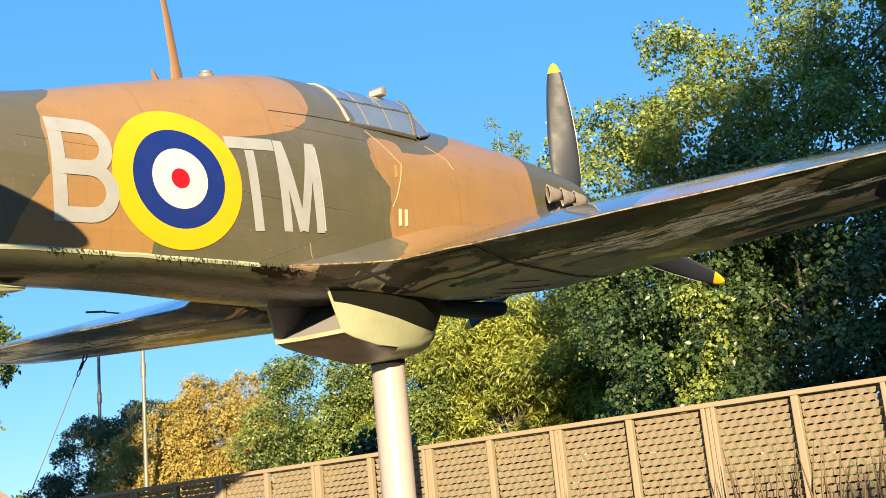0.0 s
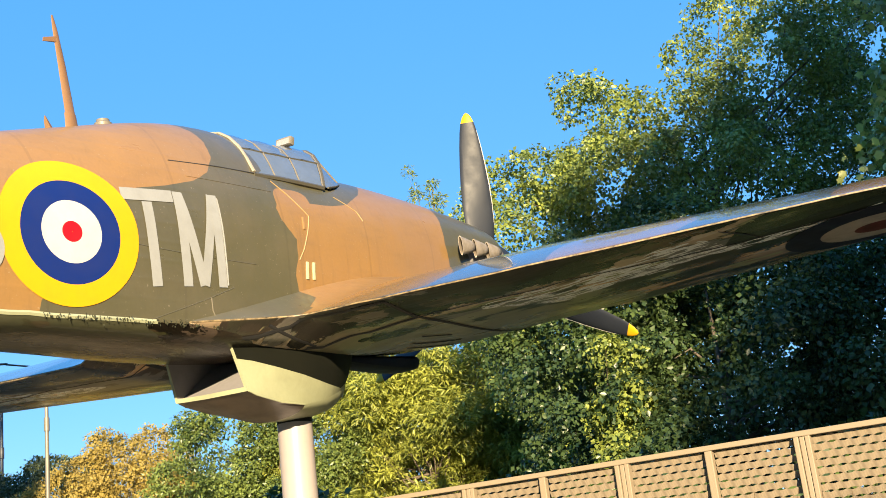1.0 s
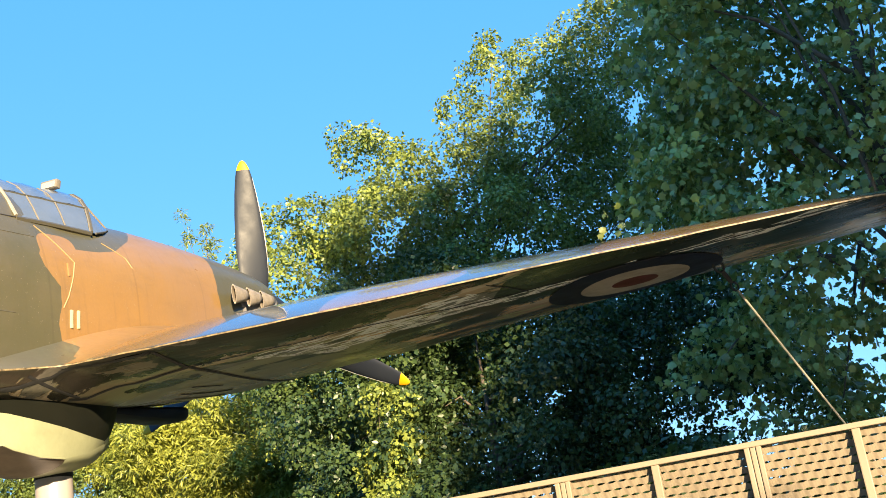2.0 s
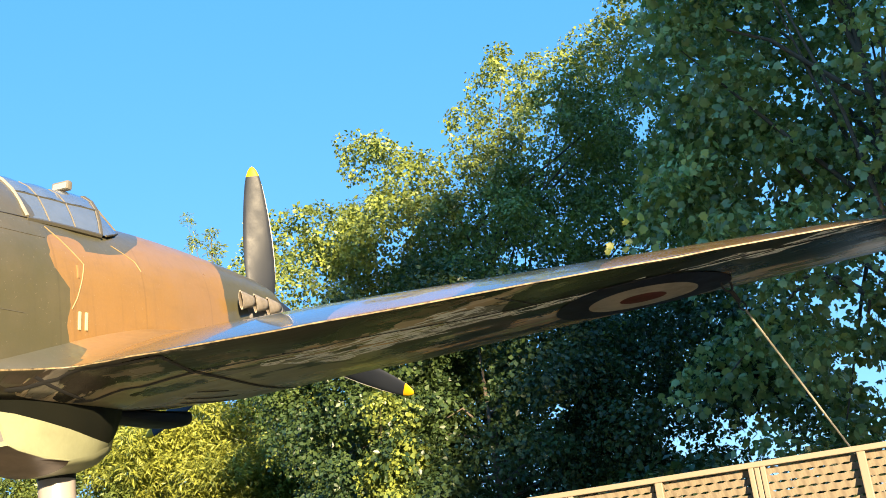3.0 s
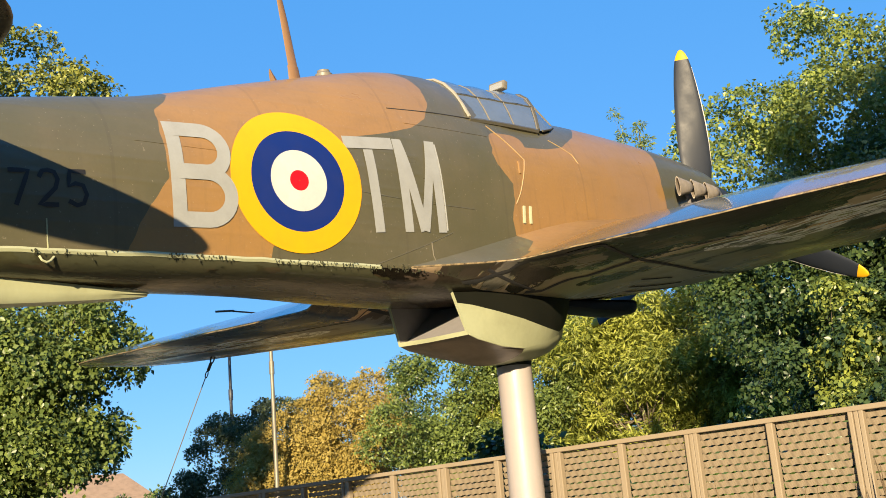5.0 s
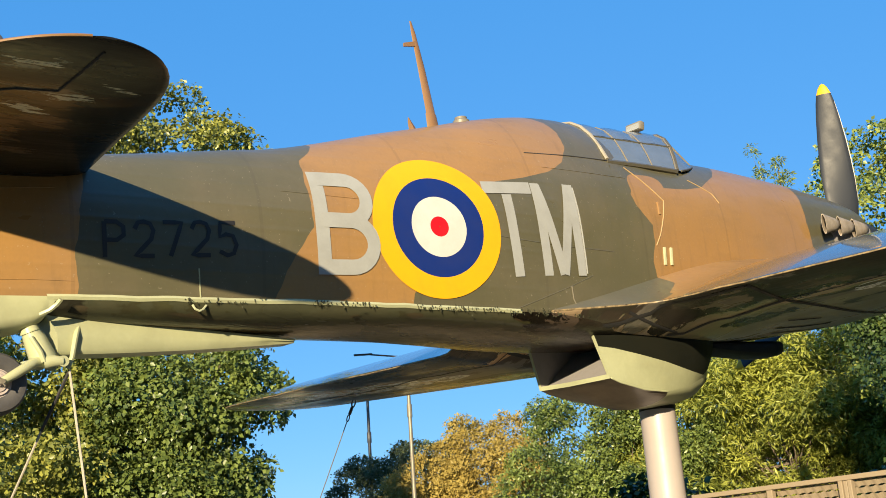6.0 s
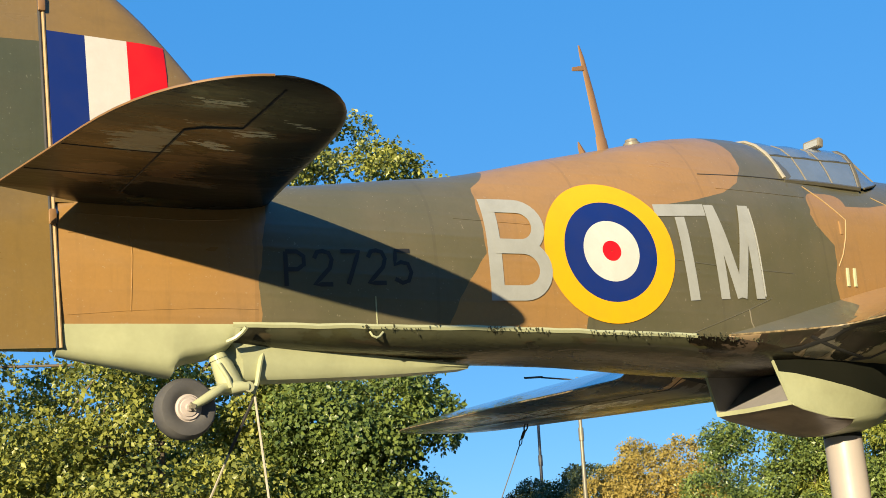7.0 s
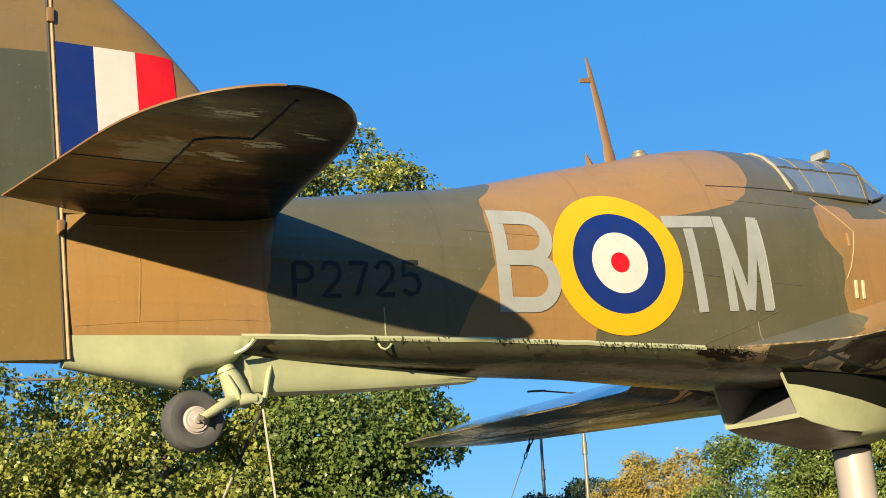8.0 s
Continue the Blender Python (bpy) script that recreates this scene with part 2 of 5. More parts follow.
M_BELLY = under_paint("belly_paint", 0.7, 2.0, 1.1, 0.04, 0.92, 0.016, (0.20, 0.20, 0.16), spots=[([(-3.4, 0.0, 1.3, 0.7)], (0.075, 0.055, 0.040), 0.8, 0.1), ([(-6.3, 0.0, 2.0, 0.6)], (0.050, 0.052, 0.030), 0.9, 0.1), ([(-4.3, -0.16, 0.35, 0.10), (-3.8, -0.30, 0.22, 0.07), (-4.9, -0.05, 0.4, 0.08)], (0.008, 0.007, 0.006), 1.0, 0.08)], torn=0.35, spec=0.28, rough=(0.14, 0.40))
# the dark tone puts the shade of a ground-facing side into the colour
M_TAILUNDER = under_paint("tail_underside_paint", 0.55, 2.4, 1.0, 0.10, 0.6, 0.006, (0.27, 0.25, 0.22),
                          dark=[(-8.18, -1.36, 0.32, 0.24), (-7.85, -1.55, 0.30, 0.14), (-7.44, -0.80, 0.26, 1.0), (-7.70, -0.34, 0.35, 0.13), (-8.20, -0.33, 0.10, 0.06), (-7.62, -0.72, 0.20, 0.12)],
                          spots=[([(-8.17, -0.97, 0.13, 0.15), (-8.06, -1.36, 0.11, 0.022), (-7.95, -1.47, 0.05, 0.02)], (0.30, 0.31, 0.24), 0.95, 0.07),
                                 ([(-7.94, -0.70, 0.10, 0.18), (-8.25, -0.55, 0.12, 0.14), (-7.78, -0.88, 0.10, 0.05)], (0.155, 0.085, 0.045), 0.8, 0.06),
                                 ([(-7.90, -1.40, 0.035, 0.22), (-7.98, -1.21, 0.10, 0.022), (-8.03, -1.02, 0.020, 0.12)], (0.008, 0.008, 0.008), 1.0, 0.01),
                                 ([(-7.86, -1.155, 0.17, 0.032), (-7.89, -0.985, 0.07, 0.022), (-8.02, -1.42, 0.10, 0.02), (-7.64, -1.275, 0.04, 0.010)], (0.62, 0.60, 0.46), 1.0, 0.05)], torn=0.30, spec=0.22, rough=(0.16, 0.40))
M_EDGE = plain("chipped_edge_paint", (0.38, 0.28, 0.14), 0.5, spread=1.6, scale=22, dirt=(0.03, 0.024, 0.016))
M_SKY = plain("pale_green_paint", (0.40, 0.42, 0.26), 0.42, spread=0.35, scale=3.0)
M_GREY = plain("pale_grey_letter_paint", (0.31, 0.32, 0.31), 0.5, spread=0.25)
M_YELLOW = plain("yellow_paint", (0.67, 0.345, 0.006), 0.5, spread=0.12, spec=0.25)
M_BLUE = plain("dark_blue_paint", (0.006, 0.022, 0.15), 0.5, spread=0.12, spec=0.2)
M_WHITE = plain("white_paint", (0.56, 0.54, 0.51), 0.5, spread=0.18)
M_RED = plain("red_paint", (0.54, 0.005, 0.014), 0.55, spread=0.12, spec=0.2)
M_DULLBLUE = plain("dull_blue_paint", (0.008, 0.009, 0.036), 0.5, spread=0.4, spec=0.14)
M_DULLWHITE = plain("dull_white_paint", (0.46, 0.40, 0.34), 0.5, spread=0.5, spec=0.14)
M_DULLRED = plain("dull_red_paint", (0.13, 0.022, 0.02), 0.5, spread=0.5, spec=0.14)
M_BLACK = plain("black_serial_paint", (0.012, 0.012, 0.014), 0.5, spread=0.1)
M_BLADE = plain("black_blade_paint", (0.017, 0.021, 0.030), 0.5, spread=0.2, dirt=(0.036, 0.042, 0.054), spec=0.3, bump=0.06)
M_EXHAUST = plain("exhaust_steel", (0.40, 0.34, 0.27), 0.6, 0.2, spread=0.6, scale=14)
M_FRAME = plain("canopy_frame_paint", (0.19, 0.17, 0.13), 0.45, spread=0.3, scale=20)
M_TYRE = plain("tyre_rubber", (0.05, 0.05, 0.055), 0.75, spread=0.4, dirt=(0.16, 0.15, 0.14))
M_HUB = plain("pinkish_hub_paint", (0.46, 0.40, 0.38), 0.5, spread=0.3, scale=14)
M_POLE = plain("painted_steel_pole", (0.34, 0.305, 0.295), 0.45, spread=0.12, scale=4)
M_DARK = plain("duct_grey_paint", (0.24, 0.23, 0.235), 0.6, spread=0.3)
M_CABLE = plain("steel_cable", (0.42, 0.40, 0.36), 0.4, 0.6, spread=0.4, scale=30)
M_ROPE = plain("pale_rope", (0.42, 0.39, 0.32), 0.7, spread=0.4, scale=60)
M_STRAP = plain("black_strap", (0.03, 0.03, 0.035), 0.7)
M_FENCE = plain("tan_fence_paint", (0.255, 0.208, 0.147), 0.6, spread=0.35, scale=2.5, dirt=(0.22, 0.17, 0.11))
M_LAMP = plain("galvanised_lamp_post", (0.22, 0.205, 0.16), 0.5, 0.3, spread=0.4, scale=2)
M_LAMPDARK = plain("dark_lamp_post", (0.04, 0.045, 0.055), 0.5, spread=0.3, scale=2)
M_LAMPHEAD = plain("dark_lamp_head", (0.02, 0.02, 0.023), 0.7)
M_BARK = plain("bark", (0.14, 0.11, 0.08), 0.9, spread=0.6, scale=8, bump=0.6)


def glass():
    m = Nodes("canopy_glass")
    clear, shine, fres, mx = (m.t.nodes.new(k) for k in ("ShaderNodeBsdfTransparent", "ShaderNodeBsdfGlossy", "ShaderNodeFresnel", "ShaderNodeMixShader"))
    film = m.t.nodes.new("ShaderNodeMixShader")
    clear.inputs[0].default_value = (0.62, 0.66, 0.70, 1)
    shine.inputs["Roughness"].default_value = 0.05
    fres.inputs[0].default_value = 1.6
    # blue-grey film puts the panes' hazy sky reflection into their colour
    m.done(m.mix(m.noise(9, 4).outputs[0], (0.13, 0.16, 0.19), (0.21, 0.24, 0.27)), 0.35)
    film.inputs[0].default_value = 0.80
    m.link(clear.outputs[0], film.inputs[1])
    m.link(m.bsdf.outputs[0], film.inputs[2])
    m.link(fres.outputs[0], mx.inputs[0])
    m.link(film.outputs[0], mx.inputs[1])
    m.link(shine.outputs[0], mx.inputs[2])
    m.link(mx.outputs[0], m.out.inputs[0])
    return m.mat


M_GLASS = glass()
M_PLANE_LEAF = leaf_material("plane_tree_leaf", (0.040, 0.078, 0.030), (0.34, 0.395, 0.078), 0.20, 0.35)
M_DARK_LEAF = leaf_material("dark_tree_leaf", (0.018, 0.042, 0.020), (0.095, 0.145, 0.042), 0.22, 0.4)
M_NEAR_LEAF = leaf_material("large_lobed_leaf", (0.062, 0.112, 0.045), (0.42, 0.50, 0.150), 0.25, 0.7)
# bright yellow that puts sunlight into the colour of a few leaves
M_SUN_PAINTED_LEAF = leaf_material("sun_painted_leaf_colour", (0.22, 0.26, 0.04), (0.62, 0.62, 0.16), 0.35, 0.4)
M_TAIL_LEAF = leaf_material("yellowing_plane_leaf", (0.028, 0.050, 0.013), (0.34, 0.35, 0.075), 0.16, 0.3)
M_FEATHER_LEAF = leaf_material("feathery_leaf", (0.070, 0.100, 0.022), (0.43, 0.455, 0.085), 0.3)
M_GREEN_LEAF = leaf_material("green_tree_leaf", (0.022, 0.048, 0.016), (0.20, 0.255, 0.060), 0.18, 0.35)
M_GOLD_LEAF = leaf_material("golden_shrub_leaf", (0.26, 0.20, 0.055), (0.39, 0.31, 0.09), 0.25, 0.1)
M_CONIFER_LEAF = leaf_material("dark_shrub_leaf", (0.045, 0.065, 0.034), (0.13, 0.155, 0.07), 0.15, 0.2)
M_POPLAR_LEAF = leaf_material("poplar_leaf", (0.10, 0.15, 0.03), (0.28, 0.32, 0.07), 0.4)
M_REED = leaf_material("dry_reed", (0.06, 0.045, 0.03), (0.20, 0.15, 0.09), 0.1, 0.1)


def ground_material():
    m = Nodes("rough_grass")
    a, b = m.noise(0.35, 5), m.noise(9, 6, 0.7)
    c = m.mix(a.outputs[0], (0.17, 0.15, 0.085), (0.28, 0.24, 0.155))
    c = m.mix(m.math("MULTIPLY", b.outputs[0], 0.5), c, (0.14, 0.135, 0.07))
    m.bump(b.outputs[0], 0.6, 0.05)
    return m.done(c, 0.9)


# ---------------------------------------------------------------- mesh helpers
def mesh_object(name, verts, faces, material, smooth=True, sharp=None):
    me = bpy.data.meshes.new(name)
    me.from_pydata([tuple(v) for v in verts], [], faces)
    me.materials.append(material)
    if smooth:
        me.shade_smooth()
        if sharp:
            me.set_sharp_from_angle(angle=radians(sharp))
    me.update()
    return new(name, me)


def child(ob, parent, label=""):
    ob.parent = parent
    return tagged(ob, label)


def part(name, bm, material, parent, label="", smooth=False, sharp=35):
    """Links a bmesh as one mesh object under a thing or a part."""
    me = bpy.data.meshes.new(name)
    bm.to_mesh(me)
    bm.free()
    me.materials.append(material)
    if smooth:
        me.shade_smooth()
        me.set_sharp_from_angle(angle=radians(sharp))
    ob = new(name, me)
    ob.parent = parent
    return tagged(ob, label)


def grid(name, rows, material, parent=None, label="", closed=False, caps=(False, False), flip=False, sharp=40):
    """A skin over rows of points, all of one length."""
    n, verts, faces = len(rows[0]), [], []
    for r in rows:
        verts += r
    for i in range(len(rows) - 1):
        for j in range(n if closed else n - 1):
            a, b = i * n + j, i * n + (j + 1) % n
            f = (a, b, b + n, a + n)
            faces.append(f[::-1] if flip else f)
    if caps[0]:
        faces.append(tuple(range(n))[:: 1 if flip else -1])
    if caps[1]:
        faces.append(tuple(range((len(rows) - 1) * n, len(rows) * n))[:: -1 if flip else 1])
    ob = mesh_object(name, verts, faces, material, True, sharp)
    if parent:
        child(ob, parent, label)
    return ob


def box_bm(bm, c, s, turn=None, bevel=0.0):
    r = bmesh.ops.create_cube(bm, size=1.0)
    for v in r["verts"]:
        p = Vector((v.co.x * s[0], v.co.y * s[1], v.co.z * s[2]))
        v.co = Vector(c) + ((turn @ p) if turn else p)
    if bevel:
        es = list({e for v in r["verts"] for e in v.link_edges})
        bmesh.ops.bevel(bm, geom=es, offset=bevel, segments=2, affect="EDGES", profile=0.6)


def tube_rows(points, radii, n=10):
    """Rings round a polyline."""
    pts = [Vector(p) for p in points]
    rows = []
    for i, p in enumerate(pts):
        d = (pts[min(i + 1, len(pts) - 1)] - pts[max(i - 1, 0)]).normalized()
        u = d.orthogonal().normalized() if i == 0 else (u - d * u.dot(d)).normalized()
        v = d.cross(u)
        r = radii[i] if isinstance(radii, (list, tuple)) else radii
        rows.append([p + (u * math.cos(a) + v * math.sin(a)) * r for a in [2 * math.pi * k / n for k in range(n)]])
    return rows


def tube(name, points, radii, material, parent=None, label="", n=10):
    return grid(name, tube_rows(points, radii, n), material, parent, label, closed=True, caps=(True, True))


def lerp_table(table, x):
    """Smooth interpolation of rows (x, a, b, ...) at x."""
    if x <= table[0][0]:
        return table[0][1:]
    for k in range(len(table) - 1):
        if x <= table[k + 1][0]:
            x0, x1 = table[k][0], table[k + 1][0]
            t = (x - x0) / (x1 - x0)
            out = []
            for c in range(1, len(table[k])):
                p0, p1 = table[k][c], table[k + 1][c]
                m0 = (p1 - table[k - 1][c]) / (x1 - table[k - 1][0]) if k else (p1 - p0) / (x1 - x0)
                m1 = (table[k + 2][c] - p0) / (table[k + 2][0] - x0) if k + 2 < len(table) else (p1 - p0) / (x1 - x0)
                h, t2, t3 = x1 - x0, t * t, t * t * t
                out.append((2 * t3 - 3 * t2 + 1) * p0 + (t3 - 2 * t2 + t) * h * m0 + (3 * t2 - 2 * t3) * p1 + (t3 - t2) * h * m1)
            return out
    return table[-1][1:]


# ---------------------------------------------------------------- ground
def make_ground():
    rows, n = [], 48
    xs = [-3000, -400, -120, -50] + [-40 + 100 * k / 40 for k in range(41)] + [90, 200, 600, 3000]
    for x in xs:
        rows.append([Vector((x, y, 0.05 * noise.noise(Vector((x * 0.2, y * 0.2, 0))) if max(abs(x), abs(y)) < 60 else 0.0)) for y in xs])
    ob = grid("ground", rows, ground_material(), flip=True)
    return tagged(ob, "rough dry grass ground below the aircraft", "ground", kind="structure")


make_ground()

# ---------------------------------------------------------------- the aircraft: x ahead, y to port, z up, from the propeller hub
HUB_Z = 4.398
PLACE = Matrix(((0.9954, -0.00383, -0.09576, 0), (0.0, 0.9992, -0.03995, 0), (0.09584, 0.03977, 0.9946, HUB_Z), (0, 0, 0, 1)))
plane = new("fighter_aircraft")
plane.matrix_world = PLACE @ Matrix.Translation(FOOT)
tagged(plane, "brown and green camouflaged vintage fighter aircraft mounted on a steel pole", "aircraft")
HOME = Matrix.Translation(-FOOT)


def fit_on(ob):
    """Lays a part that was modelled from the hub into the aircraft's own frame."""
    ob.data.transform(HOME)
    return ob


# x, top, half width, height of the widest place, chine half width, chine height, keel height
BODY = [
    (-8.27, 0.17, 0.055, -0.10, 0.045, -0.515, -0.56), (-7.75, 0.19, 0.15, -0.12, 0.12, -0.525, -0.60), (-7.18, 0.215, 0.235, -0.14, 0.20, -0.54, -0.65), (-6.5, 0.30, 0.315, -0.14, 0.28, -0.56, -0.685),
    (-6.1, 0.355, 0.355, -0.14, 0.32, -0.57, -0.70), (-5.4, 0.52, 0.415, -0.13, 0.385, -0.60, -0.715), (-5.0, 0.61, 0.445, -0.12, 0.415, -0.615, -0.74), (-4.64, 0.695, 0.465, -0.10, 0.435, -0.63, -0.77),
    (-4.3, 0.76, 0.48, -0.08, 0.45, -0.64, -0.79), (-4.0, 0.79, 0.49, -0.06, 0.46, -0.645, -0.80), (-3.70, 0.785, 0.495, -0.05, 0.465, -0.65, -0.80), (-3.50, 0.70, 0.50, -0.05, 0.465, -0.65, -0.80), (-3.3, 0.64, 0.50, -0.05, 0.465, -0.65, -0.80),
    (-2.9, 0.605, 0.50, -0.05, 0.46, -0.65, -0.80), (-2.3, 0.60, 0.485, -0.05, 0.45, -0.62, -0.78), (-1.6, 0.57, 0.45, -0.04, 0.41, -0.56, -0.74), (-0.9, 0.515, 0.41, -0.02, 0.36, -0.48, -0.64), (-0.25, 0.43, 0.35, 0.0, 0.28, -0.34, -0.45), (-0.12, 0.36, 0.31, 0.0, 0.24, -0.28, -0.37)]


def half_width(x, z):
    """Half the fuselage's width at a station and height, above the chine."""
    top, w, zm, wc, zc, zk = lerp_table(BODY, x)
    if z >= zm:
        u = min(max((z - zm) / (top - zm), 0.0), 1.0)
        p = 2.15 - 0.30 * max(0.0, 1 - abs(x + 3.75) / 1.1)
        return w * max(1 - u ** p, 0.0) ** (1 / p)
    u = min((zm - z) / (zm - zc), 1.0)
    return w + (wc - w) * u ** 2.4


def body_ring(x):
    top, w, zm, wc, zc, zk = lerp_table(BODY, x)
    ring, n = [], 14
    for k in range(n + 1):
        a = math.pi / 2 * k / n
        z = zm + (top - zm) * math.cos(a)
        ring.append((half_width(x, z), z))
    for k in range(1, 9):
        z = zm + (zc - zm) * k / 8
        ring.append((half_width(x, z), z))
    return [Vector((x, -y, z)) for y, z in ring[:0:-1]] + [Vector((x, 0, top))] + [Vector((x, y, z)) for y, z in ring[1:]]


def stations(a, b, step):
    n = max(int(round(abs(b - a) / step)), 1)
    return [a + (b - a) * k / n for k in range(n + 1)]


fuselage = fit_on(grid("fuselage", [body_ring(x) for x in stations(-8.27, -0.12, 0.05)], M_BODY, plane, "fabric and metal fuselage painted brown and green", caps=(True, True)))


def belly_ring(x):
    top, w, zm, wc, zc, zk = lerp_table(BODY, x)
    out = []
    for k in range(17):
        a = math.pi * k / 16
        y = -math.cos(a) * wc
        out.append(Vector((x, y, zc + (zk - zc) * math.sin(a) ** 0.8)))
    return out


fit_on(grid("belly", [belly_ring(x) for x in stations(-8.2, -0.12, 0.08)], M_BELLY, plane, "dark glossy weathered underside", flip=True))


def chine_strip(side):
    rows = []
    for x in stations(-7.5, -4.75, 0.06):
        top, w, zm, wc, zc, zk = lerp_table(BODY, x)
        wob = 0.006 * noise.noise(Vector((x * 6, side, 0)))
        rows.append([Vector((x, side * (wc + dy), zc + dz + wob)) for dy, dz in ((-0.03, 0.008), (0.003, 0.014), (0.009, 0.002), (0.002, -0.012), (-0.03, -0.018))])
    fit_on(grid("chine_strip", rows, M_SKY, plane, "pale green edge strip, chipped and mossy", flip=side < 0))


chine_strip(-1)
chine_strip(1)


def moss():
    """Dark moss and drips along the starboard chine."""
    rng = np.random.default_rng(5)
    v, f = [], []
    for k in range(330):
        x = -6.95 + 2.85 * rng.random() ** 0.75
        if noise.noise(Vector((x * 3.1, 0, 7))) < -0.12:
            continue
        top, w, zm, wc, zc, zk = lerp_table(BODY, x)
        h, r = 0.006 + 0.018 * rng.random() ** 2, 0.0025 + 0.004 * rng.random()
        c = Vector((x, -(wc + 0.010 + 0.004 * rng.random()), zc - 0.004 + 0.010 * rng.normal()))
        b = len(v)
        v.extend([c + Vector((-r, 0, 0)), c + Vector((0, -r, r * 0.6)), c + Vector((r, 0, 0)), c + Vector((0, r, 0)), c + Vector((0.3 * r * rng.normal(), 0, -h))])
        f.extend([(b, b + 1, b + 4), (b + 1, b + 2, b + 4), (b + 2, b + 3, b + 4), (b + 3, b, b + 4), (b, b + 3, b + 2, b + 1)])
    ob = fit_on(child(mesh_object("moss", v, f, M_MOSS), fuselage, "dark moss and drips along the lower edge"))
    tagged(ob, kind="stuff")


M_MOSS = plain("moss", (0.030, 0.032, 0.012), 0.9, spread=0.4, scale=40)
moss()


# ---- markings, laid on the fuselage's side
def on_side(x, z, lift=0.004):
    return Vector((x, -(half_width(x, z) + lift), z))


def ring_mark(name, cx, cz, r0, r1, squash, material, lift, label=""):
    n, m, rows = 72, 7, []
    for i in range(m):
        r = r0 + (r1 - r0) * i / (m - 1)
        rows.append([on_side(cx + r * math.cos(2 * math.pi * k / n), cz + r * squash * math.sin(2 * math.pi * k / n), lift) for k in range(n)])
    return fit_on(grid(name, rows, material, fuselage, label, closed=True))


RX, RZ = -5.315, -0.14
for r0, r1, mat, lab in ((0.318, 0.449, M_YELLOW, "yellow outer ring"), (0.192, 0.318, M_BLUE, "dark blue ring"), (0.064, 0.192, M_WHITE, "white ring"), (0.004, 0.064, M_RED, "red centre disc")):
    ring_mark("roundel_ring", RX, RZ, r0, r1, 0.92, mat, 0.005, lab)


def stroke(bm_verts, bm_faces, pts, width, lift=0.005, closed_ends=True):
    """A painted stroke along points (x, z) on the fuselage's side."""
    fine = []
    for a, b in zip(pts, pts[1:]):
        k = max(int(math.dist(a, b) / 0.03), 1)
        fine += [(a[0] + (b[0] - a[0]) * i / k, a[1] + (b[1] - a[1]) * i / k) for i in range(k)]
    fine.append(pts[-1])
    base = len(bm_verts)
    for i, p in enumerate(fine):
        q0, q1 = fine[max(i - 1, 0)], fine[min(i + 1, len(fine) - 1)]
        dx, dz = q1[0] - q0[0], q1[1] - q0[1]
        l = math.hypot(dx, dz)
        nx, nz = -dz / l, dx / l
        for s in (-0.5, 0, 0.5):
            bm_verts.append(on_side(p[0] + nx * s * width, p[1] + nz * s * width, lift))
    for i in range(len(fine) - 1):
        for s in (0, 1):
            a = base + i * 3 + s
            bm_faces.append((a, a + 1, a + 4, a + 3))


def letter(name, strokes, width, material, label):
    v, f = [], []
    for k, s in enumerate(strokes):
        stroke(v, f, s, width, 0.004 + 0.0012 * k)
    return fit_on(child(mesh_object(name, v, f, material), fuselage, label))


def arc(cx, cz, rx, rz, a0, a1, n=14):
    return [(cx + rx * math.cos(radians(a0 + (a1 - a0) * k / n)), cz + rz * math.sin(radians(a0 + (a1 - a0) * k / n))) for k in range(n + 1)]


bx, bt, bb, bm_ = -6.075, 0.105, -0.385, -0.13
letter("letter_b", [[(bx - 0.005, bt + 0.04), (bx - 0.005, bb - 0.04)],
                    [(bx, bt)] + arc(bx + 0.165, (bt + bm_) / 2, 0.12, (bt - bm_) / 2, 90, -90) + [(bx, bm_)],
                    [(bx, bm_)] + arc(bx + 0.165, (bb + bm_) / 2, 0.14, (bm_ - bb) / 2, 90, -90) + [(bx, bb)]], 0.082, M_GREY, "large pale grey letter B")
letter("letter_t", [[(-4.955, 0.12), (-4.565, 0.14)], [(-4.775, 0.085), (-4.745, -0.42)]], 0.075, M_GREY, "large pale grey letter T")
letter("letter_m", [[(-4.525, 0.175), (-4.505, -0.41)], [(-4.52, 0.165), (-4.375, -0.40)], [(-4.245, 0.18), (-4.37, -0.40)], [(-4.235, 0.185), (-4.22, -0.405)]], 0.072, M_GREY, "large pale grey letter M, peeling at an edge")


def serial():
    h, w = 0.17, 0.095
    glyph = {
        "P": [[(0, 0), (0, 1)], [(0, 1), (0.6, 1), (0.95, 0.86), (0.95, 0.62), (0.6, 0.48), (0, 0.48)]],
        "2": [[(0.02, 0.78), (0.2, 0.97), (0.5, 1.0), (0.82, 0.95), (0.98, 0.75), (0.85, 0.5), (0.02, 0.02), (1, 0.02)]],
        "7": [[(0, 0.98), (1, 0.98), (0.35, 0)]],
        "5": [[(0.95, 0.98), (0.12, 0.98), (0.05, 0.55), (0.4, 0.63), (0.8, 0.58), (0.98, 0.32), (0.8, 0.06), (0.45, 0.0), (0.02, 0.12)]]}
    for k, ch in enumerate("P2725"):
        ox, oz = -7.24 + 0.142 * k, -0.35 + 0.004 * k
        v, f = [], []
        for j, s in enumerate(glyph[ch]):
            stroke(v, f, [(ox + a * w, oz + b * h) for a, b in s], 0.022, 0.004 + 0.001 * j)
        fit_on(child(mesh_object("serial_character", v, f, M_BLACK), fuselage, "black painted serial character " + ch))


serial()


M_EDGEPALE = plain("chipped_panel_edge_paint", (0.40, 0.27, 0.13), 0.5, spread=0.5, scale=25, dirt=(0.2, 0.15, 0.09))


